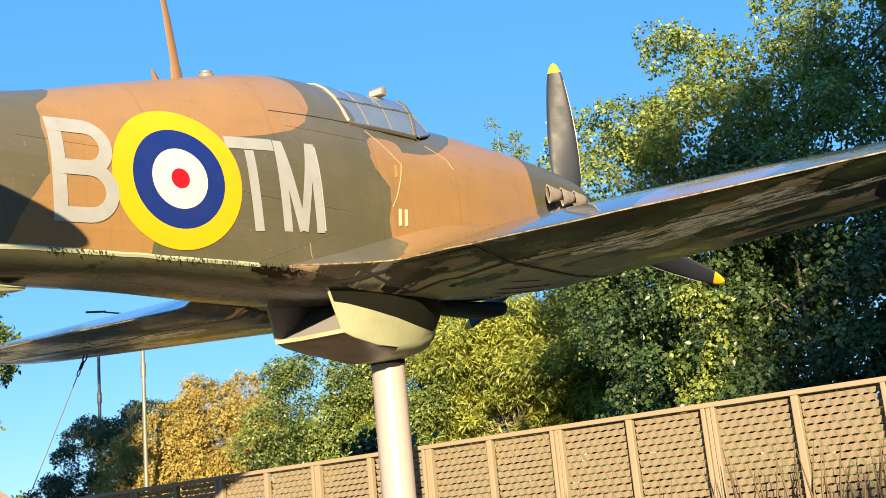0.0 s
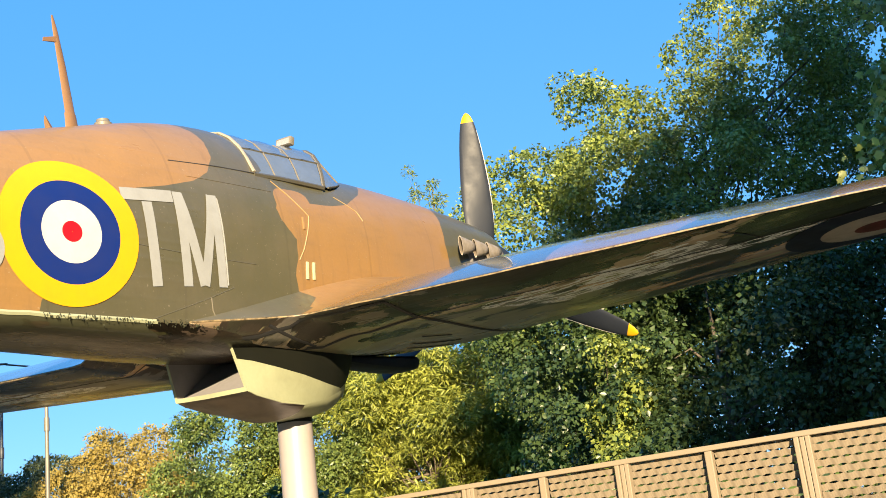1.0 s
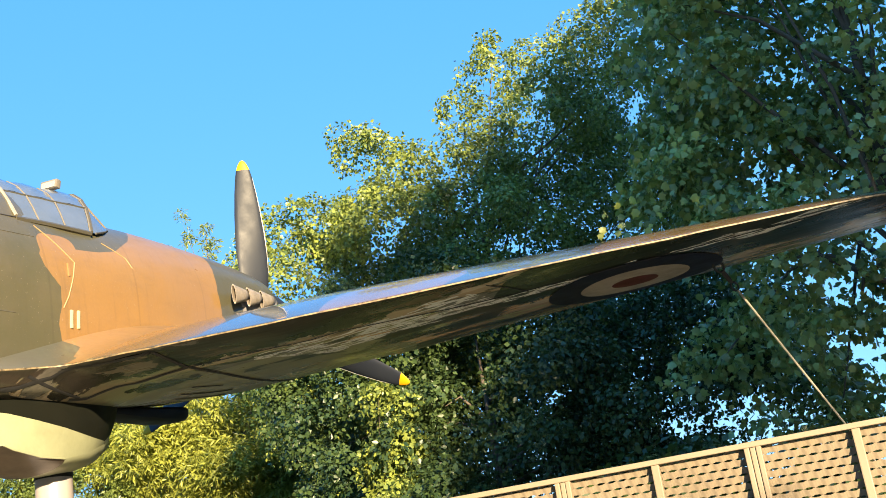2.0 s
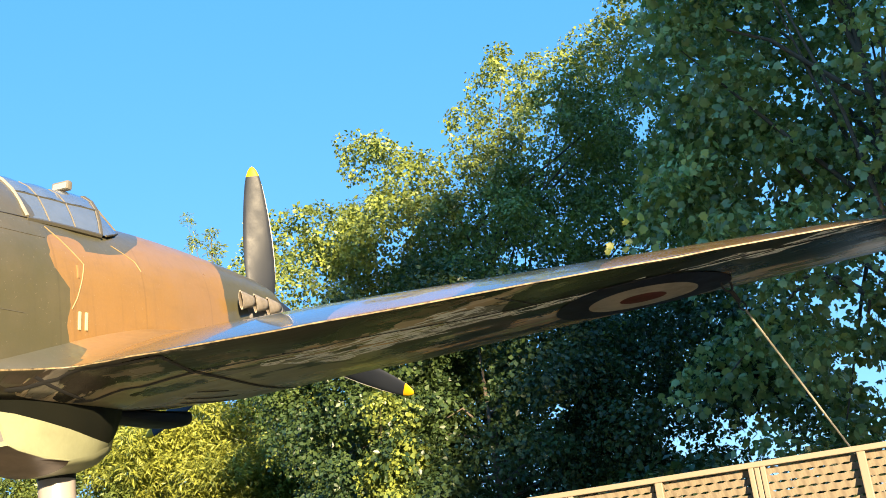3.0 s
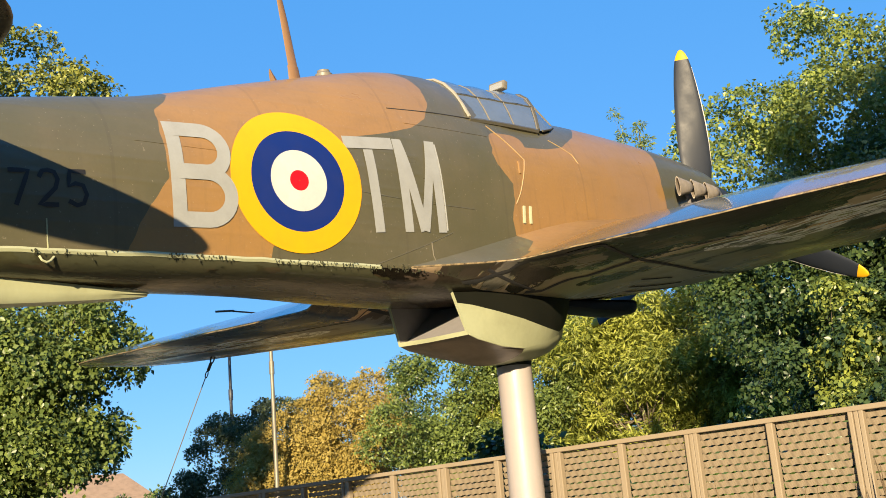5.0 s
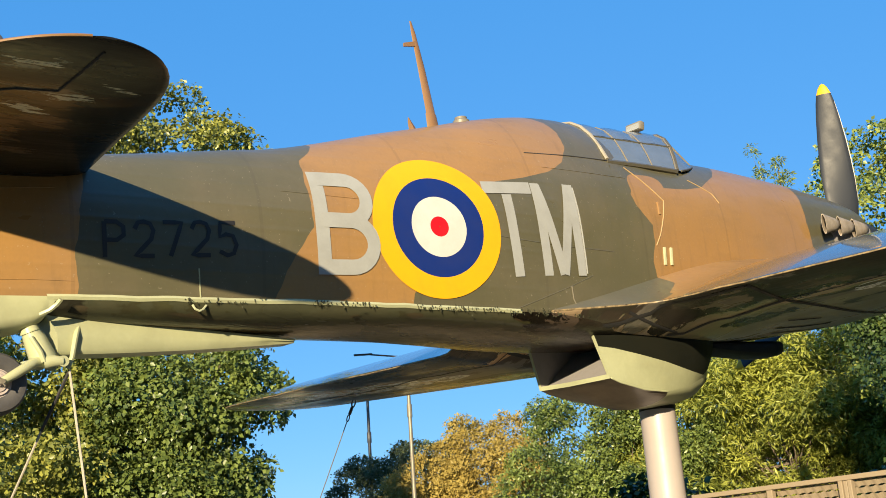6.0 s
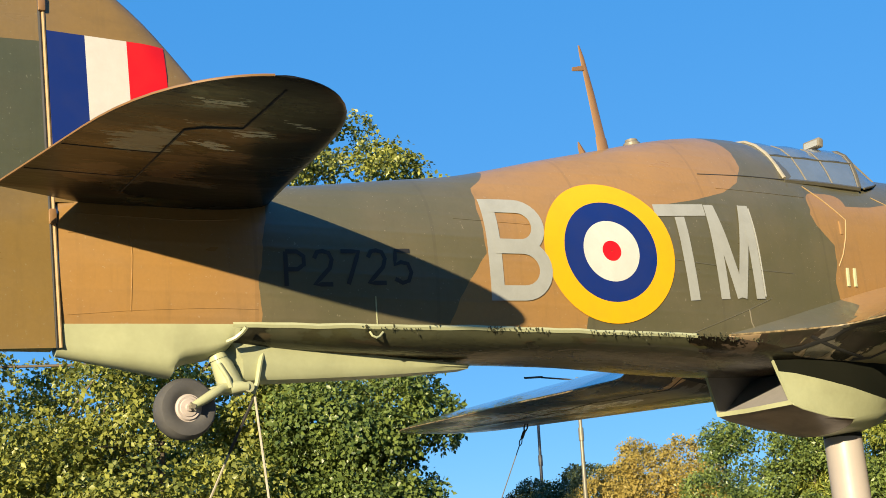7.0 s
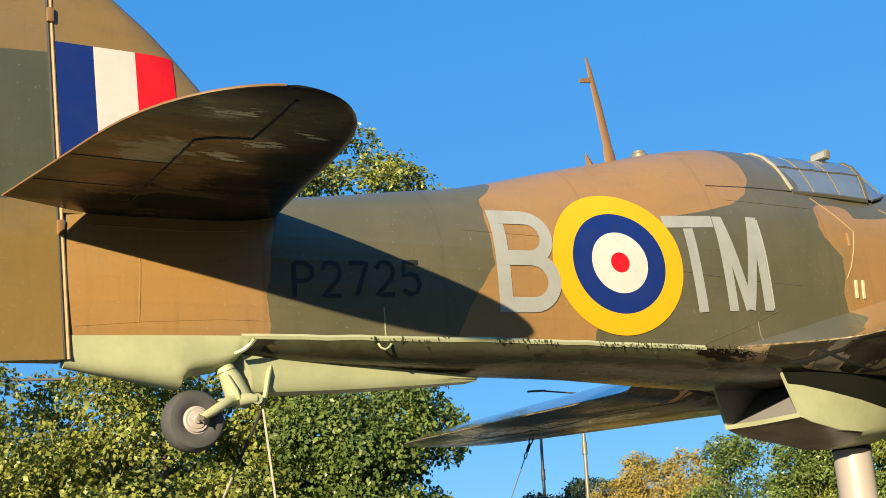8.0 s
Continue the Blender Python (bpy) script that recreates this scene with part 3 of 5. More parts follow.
# ---- raised seams, louvres and fillet edges on the starboard side
def seam(pts, r, mat, label, name="seam"):
    fine = []
    for a, b in zip(pts, pts[1:]):
        fine += [(a[0] + (b[0] - a[0]) * k / 4, a[1] + (b[1] - a[1]) * k / 4) for k in range(4)]
    fine.append(pts[-1])
    return fit_on(tube(name, [on_side(x, z, 0.0) for x, z in fine], r, mat, fuselage, label, 5))


seam([(-3.573, 0.378), (-3.457, 0.301), (-3.36, 0.22), (-3.283, 0.148), (-3.33, 0.04), (-3.40, -0.10), (-3.46, -0.18)], 0.0045, M_EDGEPALE, "pale raised panel edge")
seam([(-3.36, 0.13), (-3.375, 0.04)], 0.010, M_BODY, "small blister")
seam([(-2.87, 0.35), (-2.76, 0.30), (-2.664, 0.253), (-2.62, 0.18)], 0.0035, M_EDGEPALE, "pale panel edge")
seam([(-4.85, -0.63), (-4.58, -0.55), (-4.32, -0.47), (-4.12, -0.40)], 0.0028, M_BODY, "wing root fillet edge")
seam([(-4.32, -0.47), (-4.31, -0.55), (-4.27, -0.62)], 0.004, M_FRAME, "fillet joint")
seam([(-5.2, -0.145), (-4.75, -0.19), (-4.37, -0.22), (-3.9, -0.24)], 0.003, M_BODY, "raised fabric joint")
seam([(-4.4, 0.30), (-4.0, 0.295), (-3.62, 0.29)], 0.003, M_BODY, "raised panel edge")
seam([(-6.78, -0.40), (-6.775, -0.50), (-6.77, -0.555)], 0.004, M_SKY, "pale patch edge")
seam([(-8.2, 0.0), (-7.7, -0.03), (-7.45, -0.02)], 0.003, M_BODY, "raised fabric seam")
seam([(-8.24, -0.47), (-7.95, -0.455), (-7.6, -0.45), (-7.38, -0.46)], 0.002, M_BODY, "raised fabric seam")
seam([(-8.23, -0.09), (-8.1, -0.10), (-8.06, -0.095)], 0.003, M_BODY, "small panel edge")
seam([(-7.97, 0.0), (-7.955, -0.2), (-7.965, -0.46)], 0.003, M_BODY, "crease in the fabric")
seam([(-6.3, 0.02), (-5.85, 0.0), (-5.75, -0.005)], 0.0025, M_BODY, "raised fabric joint")
for lx in (-3.385, -3.315):
    seam([(lx, -0.19), (lx - 0.008, -0.25), (lx - 0.012, -0.31)], 0.013, M_SKY, "pale raised louvre", "louvre")


seam([(-4.188, 0.17), (-4.176, -0.1), (-4.170, -0.39)], 0.0055, M_GREY, "pale lifted edge beside the letter")


# ---- wings
def wing_lines(y, side=-1):
    """Leading edge x, trailing edge x, trailing edge z, thickness above and below."""
    fillet = 1.0 * max(0.0, 1 - max(y - 0.40, 0) / 0.34) ** 2.0
    le = -1.28 - 0.055 * max(y - 2.1, 0)
    taper, rise, start = (0.26, 0.048, 5.25) if side < 0 else (0.15, 0.025, 5.45)
    te = -3.74 + taper * max(y - 2.1, 0) - fillet
    zt = -0.60 + rise * max(y - 2.1, 0) - 0.03 * fillet
    if side > 0:                              # the centre section's trailing edge sits higher on this side
        zt += 0.09 * min(max((1.42 - y) / 0.20, 0.0), 1.0) - 0.015
    k = 1 - (0.72 if side < 0 else 0.45) * max(y - 2.1, 0) / 4.0
    tip = max(y - start, 0) / (6.11 - start)
    if tip > 0:
        s = math.sqrt(max(1 - tip ** 2.3, 0.0004))
        mid = (le + te) / 2 + (0.1 if side < 0 else -0.5) * tip
        le, te, k = mid + (le - mid) * s, mid + (te - mid) * s, k * max(s, 0.12)
    return le, te, zt, 0.335 * k, 0.20 * k + 0.075 * min(max(1 - (y - 0.8) / 1.1, 0.0), 1.0)


def wing_section(y, side, top):
    le, te, zt, up, dn = wing_lines(y, side)
    c, n, out = le - te, 26, []
    for i in range(n + 1):
        u = 0.5 - 0.5 * math.cos(math.pi * i / n)       # 0 at the nose, 1 at the trailing edge
        shape = (2.595 * math.sqrt(u) - 1.20 * u - 2.40 * u * u + 1.70 * u ** 3 - 0.69 * u ** 4) / 1.0
        shape = max(shape, 0.0) if u < 0.999 else 0.0
        z = zt + 0.035 * c * (1 - u) + (up if top else -dn) * shape + (0.006 if top else -0.006) * u
        if top:
            z += 0.05 * max(0, 1 - (y - 0.40) / 0.35) ** 2 * math.sin(math.pi * u) ** 3 * (1 if y < 0.75 else 0)
        out.append(Vector((le - c * u, side * y, z)))
    return out


def make_wing(side):
    ys = stations(0.30, 1.4, 0.09) + stations(1.5, 5.2, 0.2) + [5.3, 5.45, 5.6, 5.72, 5.84, 5.94, 6.02, 6.07, 6.10]
    rows_t = [wing_section(y, side, True) for y in ys]
    cut = sum(y < 0.80 for y in ys)
    rows_b = [wing_section(y, side, False) for y in ys]
    fit_on(grid("wing_root_nose", [r[:11] for r in rows_t[:cut + 1]], M_WING, plane, "glossy leading edge at the wing root", flip=side > 0))
    fit_on(grid("wing_root_fillet", [r[10:] for r in rows_t[:cut + 1]], M_BODY, plane, "camouflaged fillet between wing and fuselage", flip=side > 0))
    w = fit_on(grid("wing", rows_t[cut:], M_WING, plane, "camouflaged upper wing skin", flip=side > 0))
    fit_on(grid("wing_underside", rows_b, M_UNDER, plane, "dark glossy wing underside with smears and white streaks", flip=side < 0))
    edge = []
    for y in ys:
        le, te, zt, up, dn = wing_lines(y, side)
        wob = 0.006 * noise.noise(Vector((y * 14, side, 3)))
        edge.append([Vector((te + a, side * y, zt + b + wob)) for a, b in ((0.016, 0.009), (-0.005, 0.004), (-0.005, -0.004), (0.014, -0.008))])
    fit_on(grid("trailing_edge", edge, M_EDGE, plane, "chipped trailing edge strip", flip=side < 0))
    return w


for s in (-1, 1):
    make_wing(s)


def under_point(x, y, lift=0.004):
    le, te, zt, up, dn = wing_lines(abs(y), 1 if y > 0 else -1)
    c = le - te
    u = min(max((le - x) / c, 0.0), 1.0)
    shape = max(2.595 * math.sqrt(u) - 1.20 * u - 2.40 * u * u + 1.70 * u ** 3 - 0.69 * u ** 4, 0.0)
    return Vector((x, y, zt + 0.035 * c * (1 - u) - dn * shape - 0.006 * u - lift))


for side in (-1,):
    for r0, r1, mat, lab in ((0.35, 0.56, M_DULLBLUE, "dull dark blue ring"), (0.15, 0.35, M_DULLWHITE, "dull white ring"), (0.004, 0.15, M_DULLRED, "red centre disc")):
        rows = []
        for i in range(5):
            r = r0 + (r1 - r0) * i / 4
            rows.append([under_point(-2.36 + r * math.cos(2 * math.pi * k / 48), side * (4.01 + r * math.sin(2 * math.pi * k / 48))) for k in range(48)])
        fit_on(grid("wing_roundel_ring", rows, mat, plane, lab, closed=True, flip=side < 0))


def under_line(pts, width, label, mat=None):
    """A dark joint on the wing's underside along points (x, y)."""
    fine = []
    for a, b in zip(pts, pts[1:]):
        n = max(int(math.dist(a, b) / 0.06), 1)
        fine += [(a[0] + (b[0] - a[0]) * k / n, a[1] + (b[1] - a[1]) * k / n) for k in range(n)]
    fine.append(pts[-1])
    rows = []
    for i, p in enumerate(fine):
        q0, q1 = fine[max(i - 1, 0)], fine[min(i + 1, len(fine) - 1)]
        l = math.dist(q0, q1)
        nx, ny = -(q1[1] - q0[1]) / l * width / 2, (q1[0] - q0[0]) / l * width / 2
        rows.append([under_point(p[0] + nx, p[1] + ny, 0.003), under_point(p[0], p[1], 0.006), under_point(p[0] - nx, p[1] - ny, 0.003)])
    fit_on(grid("panel_joint", rows, mat or M_STRAP, plane, label))


for sd in (-1, 1):
    under_line([(-4.05, sd * 0.41), (-3.91, sd * 0.46), (-3.74, sd * 0.58), (-3.68, sd * 0.80), (-3.67, sd * 1.00), (-3.68, sd * 1.27)], 0.042, "dark flap edge joint")
    under_line([(-3.40, sd * 0.42), (-3.26, sd * 0.46), (-3.15, sd * 0.77), (-3.21, sd * 1.05), (-3.24, sd * 1.25)], 0.040, "dark flap hinge joint")
    under_line([(-3.24, sd * 1.25), (-3.24, sd * 1.55), (-3.24, sd * 1.90), (-3.24, sd * 2.33), (-3.14, sd * 2.67), (-3.03, sd * 3.00), (-2.95, sd * 3.4), (-2.86, sd * 4.4), (-2.80, sd * 5.2)], 0.012, "fine dark aileron joint")
    under_line([(-3.24, sd * 1.25), (-3.05, sd * 1.27), (-2.86, sd * 1.285), (-2.60, sd * 1.275), (-2.30, sd * 1.26), (-1.95, sd * 1.24), (-1.60, sd * 1.22)], 0.040, "dark centre section joint")
    under_line([(-3.70, sd * 1.29), (-3.48, sd * 1.27), (-3.26, sd * 1.24)], 0.034, "dark flap end joint")
    under_line([(-3.91, sd * 0.55), (-3.60, sd * 0.50), (-3.34, sd * 0.46)], 0.024, "dark panel joint")
    under_line([(-2.56, sd * 0.72), (-2.40, sd * 0.84), (-2.26, sd * 0.96)], 0.045, "dark slot")
    under_line([(-2.42, sd * 0.58), (-2.24, sd * 0.68), (-2.08, sd * 0.80)], 0.045, "dark slot")
    under_line([(-2.72, sd * 0.92), (-2.62, sd * 1.00), (-2.54, sd * 1.06)], 0.03, "dark slot")
    under_line([(-3.30, sd * 3.32), (-3.08, sd * 3.42), (-2.92, sd * 3.46)], 0.010, "fine dark aileron end joint")


# ---- tail
def tail_lines(y):
    """Tailplane: leading and trailing edge and half thickness at a distance from the middle."""
    le, te, th = -7.26 - 0.125 * y, -8.645 + 0.21 * y, 0.062 - 0.018 * y
    if y < 0.265:
        te = -8.59 + 2.0 * (0.265 - y)       # the elevator's slanting inner end
    tip = max(y - 0.97, 0) / 0.70
    if tip > 0:
        s = math.sqrt(max(1 - tip ** 3.0, 0.0004))
        mid = (le + te) / 2 + 0.01
        le, te, th = mid + (le - mid) * s, mid + (te - mid) * s, th * max(s, 0.15)
    return le, te, th


def make_tailplane(side):
    rows = []
    for y in [0.05, 0.12, 0.19, 0.26, 0.27, 0.33] + stations(0.4, 0.95, 0.1) + [1.05, 1.15, 1.25, 1.34, 1.42, 1.49, 1.55, 1.58, 1.61, 1.63, 1.65, 1.66, 1.667]:
        le, te, th = tail_lines(y)
        c, ring = le - te, []
        for top in (1, -1):
            us = [0.5 - 0.5 * math.cos(math.pi * i / 16) for i in range(17)]
            for u in us if top > 0 else us[-2:0:-1]:
                shape = max(2.9 * math.sqrt(u) - 1.9 * u - 1.6 * u * u + 0.6 * u ** 3, 0.0)
                ring.append(Vector((le - c * u, side * y, 0.082 + top * th * shape - 0.03 * c * max(u - 0.55, 0) / 0.45)))
        rows.append(ring)
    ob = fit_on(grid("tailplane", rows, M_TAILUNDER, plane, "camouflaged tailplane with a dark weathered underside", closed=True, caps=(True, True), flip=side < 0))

    def below(x, y):
        le, te, th = tail_lines(y)
        u = min(max((le - x) / (le - te), 0.0), 1.0)
        shape = max(2.9 * math.sqrt(u) - 1.9 * u - 1.6 * u * u + 0.6 * u ** 3, 0.0)
        return Vector((x, side * y, 0.082 - th * shape - 0.03 * (le - te) * max(u - 0.55, 0) / 0.45))

    line = [(-8.06, y) for y in stations(0.3, 1.12, 0.08)] + [(-8.0, 1.16), (-7.92, 1.18)] + [(-7.85 + 0.03 * (y - 1.2), y) for y in stations(1.2, 1.58, 0.06)]
    fit_on(tube("elevator_hinge_gap", [below(x, y) for x, y in line], [0.003 + 0.003 * min(k / 9, 1.0) for k in range(len(line))], M_STRAP, ob, "dark elevator hinge gap", 6))
    for y in (0.52, 0.84):
        tail_te = tail_lines(y)[1]
        fit_on(tube("rib_joint", [below(-8.06 + (tail_te + 8.07) * k / 5, y) for k in range(6)], 0.0025, M_STRAP, ob, "thin dark elevator rib line", 6))
    rim = []
    for y in stations(0.27, 0.95, 0.1) + [1.05, 1.15, 1.25, 1.34, 1.42, 1.49, 1.55, 1.58, 1.61, 1.63, 1.65, 1.66, 1.667]:
        le, te, th = tail_lines(y)
        rim.append(Vector((te - 0.002, side * y, 0.082 - 0.03 * (le - te))))
    fit_on(tube("worn_edge", rim, 0.006, M_EARTH, ob, "worn pale brown elevator edge", 6))


make_tailplane(-1)
make_tailplane(1)


def HINGE(z):
    """Where the raked rudder post stands at a height."""
    return -8.270 - 0.032 * (z + 0.6)


def fin_ring(z):
    rise = max(z - 0.15, 0)
    le = lerp_table([(0.0, -7.18), (0.25, -7.24), (0.5, -7.38), (0.74, -7.57), (0.91, -7.72), (1.04, -7.85), (1.18, -8.02), (1.37, -8.24)], z)[0]
    te, th, ring = HINGE(z), 0.058 - 0.012 * rise, []
    for side in (1, -1):
        us = [0.5 - 0.5 * math.cos(math.pi * i / 12) for i in range(13)]
        for u in us if side > 0 else us[::-1][:-1]:
            y = th * min(1.0, 2.2 * math.sqrt(u) * (1 - 0.25 * u)) if u > 0 else 0
            ring.append(Vector((le + (te - le) * u, side * y, z)))
    return ring, le


fin = fit_on(grid("fin", [fin_ring(z)[0] for z in stations(0.05, 1.37, 0.06)], M_FIN, plane, "brown painted tail fin", closed=True, caps=(True, True), flip=True))


def fin_flash():
    for a, b, mat, lab in ((-8.296, -8.118, M_BLUE, "dark blue stripe"), (-8.118, -7.916, M_WHITE, "white stripe"), (-7.916, -7.725, M_RED, "red stripe")):
        rows = []
        for z in stations(0.19, 0.890, 0.04):
            ring, le = fin_ring(z)
            row = []
            for x in [a + (b - a) * k / 5 - 0.032 * (z - 0.5) for k in range(6)]:
                x = min(x, le - 0.02 - 0.05 * max(z - 0.8, 0))
                u = (x - le) / (HINGE(z) - le)
                th = 0.058 - 0.012 * max(z - 0.15, 0)
                row.append(Vector((x, -(th * min(1.0, 2.2 * math.sqrt(max(u, 0)) * (1 - 0.25 * u)) + 0.004), z)))
            rows.append(row)
        fit_on(grid("fin_flash_stripe", rows, mat, fin, lab))


fin_flash()


def make_rudder():
    rows = []
    for z in [-0.62, -0.60, -0.55] + stations(-0.48, 1.2, 0.08) + [1.3, 1.38, 1.43, 1.45]:
        t = (z + 0.62) / 2.07
        te = HINGE(z) - 0.04 - 0.66 * (math.sin(math.pi * (0.06 + 0.93 * t) ** 0.8)) ** 0.55
        th, ring = 0.052 * (1 - 0.3 * t), []
        for side in (1, -1):
            us = [k / 8 for k in range(9)]
            for u in us if side > 0 else us[::-1]:
                ring.append(Vector((HINGE(z) - 0.022 + (te - HINGE(z)) * u, side * th * (1 - u) ** 0.8 + side * 0.004, z)))
        rows.append(ring)
    ob = fit_on(grid("rudder", rows, M_RUDDER, plane, "brown and green rudder behind the fin", closed=True, caps=(True, True), flip=True))
    fit_on(tube("rudder_post", [(HINGE(-0.62), -0.056, -0.62), (HINGE(0.4), -0.052, 0.4), (HINGE(1.38), -0.044, 1.38)], 0.008, M_EDGEPALE, plane, "pale chipped rudder post edge", 8))
    fit_on(tube("rudder_gap", [(HINGE(-0.62) - 0.016, -0.046, -0.62), (HINGE(1.38) - 0.016, -0.036, 1.38)], 0.011, M_STRAP, plane, "dark gap before the rudder", 8))
    for z in (-0.02, 1.02):
        bm = bmesh.new()
        box_bm(bm, Vector((HINGE(z) - 0.006, -0.054, z)) - FOOT, (0.034, 0.024, 0.075), None, 0.010)
        part("hinge", bm, M_EARTH, plane, "worn brown rudder hinge", True)
    return ob


make_rudder()


# ---- pale keel fairing, tail wheel
def keel():
    # the tail cone below the chine, as wide as the body
    rows = []
    for x in stations(-8.285, -7.80, 0.05) + stations(-7.77, -7.44, 0.022):
        top, w, zm, wc, zc, zk = lerp_table(BODY, x)
        t = (x + 8.235) / 0.795
        low = -0.665 - 0.165 * t
        if x > -7.77:
            low = lerp_table([(0.0, -0.762), (0.08, -0.725), (0.2, -0.70), (0.6, -0.675), (0.8, -0.645), (0.92, -0.59), (1.0, -0.55)], (x + 7.77) / 0.33)[0]
        ring = []
        for k in range(13):
            a = math.pi * k / 12
            ring.append(Vector((x, -math.cos(a) * (wc + 0.004) * (1 if k in (0, 12) else 0.98), zc + 0.004 + (low - zc) * math.sin(a) ** 0.35)))
        rows.append(ring)
    fit_on(grid("tail_fairing", rows, M_SKY, plane, "pale green painted tail fairing arched over the wheel", flip=True, caps=(True, True)))
    rows = []
    for x in stations(-7.49, -6.12, 0.06):
        t = (x + 7.49) / 1.37
        zt, low, w = -0.60 - 0.12 * t, -0.784 + 0.045 * t * t, 0.10 - 0.03 * t
        front = 0.055 * max(0.0, 1 - t * 12)
        rows.append([Vector((x + (front if z < zt else 0.0), s * w * k, z)) for s, k, z in ((-1, 1.05, zt), (-1, 1.03, (zt + low) / 2), (-1, 0.97, low + 0.02), (-1, 0.80, low), (1, 0.80, low), (1, 0.97, low + 0.02), (1, 1.03, (zt + low) / 2), (1, 1.05, zt))])
    fit_on(grid("keel_fin", rows, M_SKY, plane, "pale green keel below the rear fuselage", flip=True, caps=(True, True)))
    pts = [(-7.462, -0.555), (-7.475, -0.575), (-7.50, -0.597), (-7.54, -0.615)]
    fit_on(tube("fairing_lip", [(x, -0.225 + 0.02 * k, z) for k, (x, z) in enumerate(pts)], 0.011, M_SKY, plane, "pale green raised edge", 6))


keel()
fit_on(tube("foot_step", [(-6.82, -0.255, -0.578), (-6.812, -0.264, -0.60), (-6.79, -0.266, -0.61), (-6.77, -0.264, -0.602), (-6.745, -0.255, -0.58)], 0.006, M_SKY, plane, "small pale bent step on the lower edge", 6))


def tail_wheel():
    c = Vector((-7.715, -0.05, -0.908))
    rows = []
    prof = [(0.058, -0.046), (0.075, -0.056), (0.100, -0.063), (0.126, -0.056), (0.139, -0.035), (0.144, 0.0), (0.139, 0.035), (0.126, 0.056), (0.100, 0.063), (0.075, 0.056), (0.058, 0.046)]
    for k in range(40):
        a = 2 * math.pi * k / 40
        rows.append([c + Vector((r * math.cos(a), y, r * math.sin(a))) for r, y in prof])
    rows.append(rows[0])
    tyre = fit_on(grid("tail_wheel", rows, M_TYRE, plane, "worn dark grey rubber tail wheel"))
    rows = []
    hub = [(0.0, -0.075), (0.016, -0.075), (0.020, -0.064), (0.040, -0.062), (0.043, -0.057), (0.054, -0.058), (0.060, -0.050), (0.078, -0.048), (0.078, 0.052), (0.0, 0.06)]
    for k in range(32):
        a = 2 * math.pi * k / 32
        rows.append([c + Vector((r * math.cos(a), y, r * math.sin(a))) for r, y in hub])
    rows.append(rows[0])
    fit_on(grid("hub", rows, M_HUB, tyre, "pale painted wheel hub", sharp=25))
    fit_on(tube("axle_arm", [c + Vector((0, -0.095, 0)), c + Vector((0.06, -0.10, 0.03)), c + Vector((0.16, -0.06, 0.085)), c + Vector((0.26, -0.03, 0.10))], [0.016, 0.022, 0.024, 0.026], M_SKY, plane, "pale painted wheel fork", 10))
    fit_on(tube("axle_arm", [c + Vector((0, 0.09, 0)), c + Vector((0.06, 0.10, 0.03)), c + Vector((0.16, 0.05, 0.085)), c + Vector((0.26, 0.02, 0.10))], [0.016, 0.022, 0.024, 0.026], M_SKY, plane, "pale painted wheel fork", 10))
    leg = tube_rows([c + Vector(q) for q in ((0.165, -0.02, 0.235), (0.185, -0.02, 0.20), (0.205, -0.02, 0.15), (0.225, -0.02, 0.10), (0.24, -0.02, 0.075))], [0.040, 0.050, 0.056, 0.062, 0.040], 12)
    strut = fit_on(grid("wheel_strut", leg, M_SKY, plane, "pale painted tail wheel strut", closed=True, caps=(True, True)))
    fit_on(tube("strut_cap", [c + Vector(q) for q in ((0.155, -0.02, 0.26), (0.16, -0.02, 0.252), (0.168, -0.02, 0.23))], [0.022, 0.040, 0.046], M_SKY, strut, "rounded pale cap", 12))
    for sy in (-0.085, 0.045):
        fit_on(tube("strut_lug", [c + Vector((0.285, sy - 0.012, 0.085)), c + Vector((0.285, sy + 0.012, 0.085))], 0.026, M_SKY, strut, "round pale lug", 12))
    fit_on(tube("lug_arm", [c + Vector((0.21, -0.06, 0.085)), c + Vector((0.25, -0.078, 0.088)), c + Vector((0.285, -0.085, 0.085))], [0.034, 0.028, 0.022], M_SKY, strut, "", 10))
    fit_on(tube("rib", [c + Vector((0.15, -0.066, 0.20)), c + Vector((0.185, -0.082, 0.13)), c + Vector((0.20, -0.082, 0.085))], 0.012, M_SKY, strut, "raised pale rib", 8))
    fit_on(tube("axle_bolt", [c + Vector((0.0, -0.118, 0.0)), c + Vector((0.0, -0.085, 0.0))], 0.013, M_FRAME, plane, "dull steel axle bolt", 6))
    fit_on(tube("cotter_pin", [c + Vector((0.012, -0.112, -0.022)), c + Vector((-0.012, -0.112, 0.018))], 0.004, M_FRAME, plane, "small steel pin", 5))
    fit_on(tube("tie_bracket", [(-7.33, -0.09, -0.66), (-7.35, -0.11, -0.70), (-7.37, -0.10, -0.80), (-7.39, -0.09, -0.85)], 0.012, M_SKY, plane, "pale painted tie-down bracket", 8))


tail_wheel()


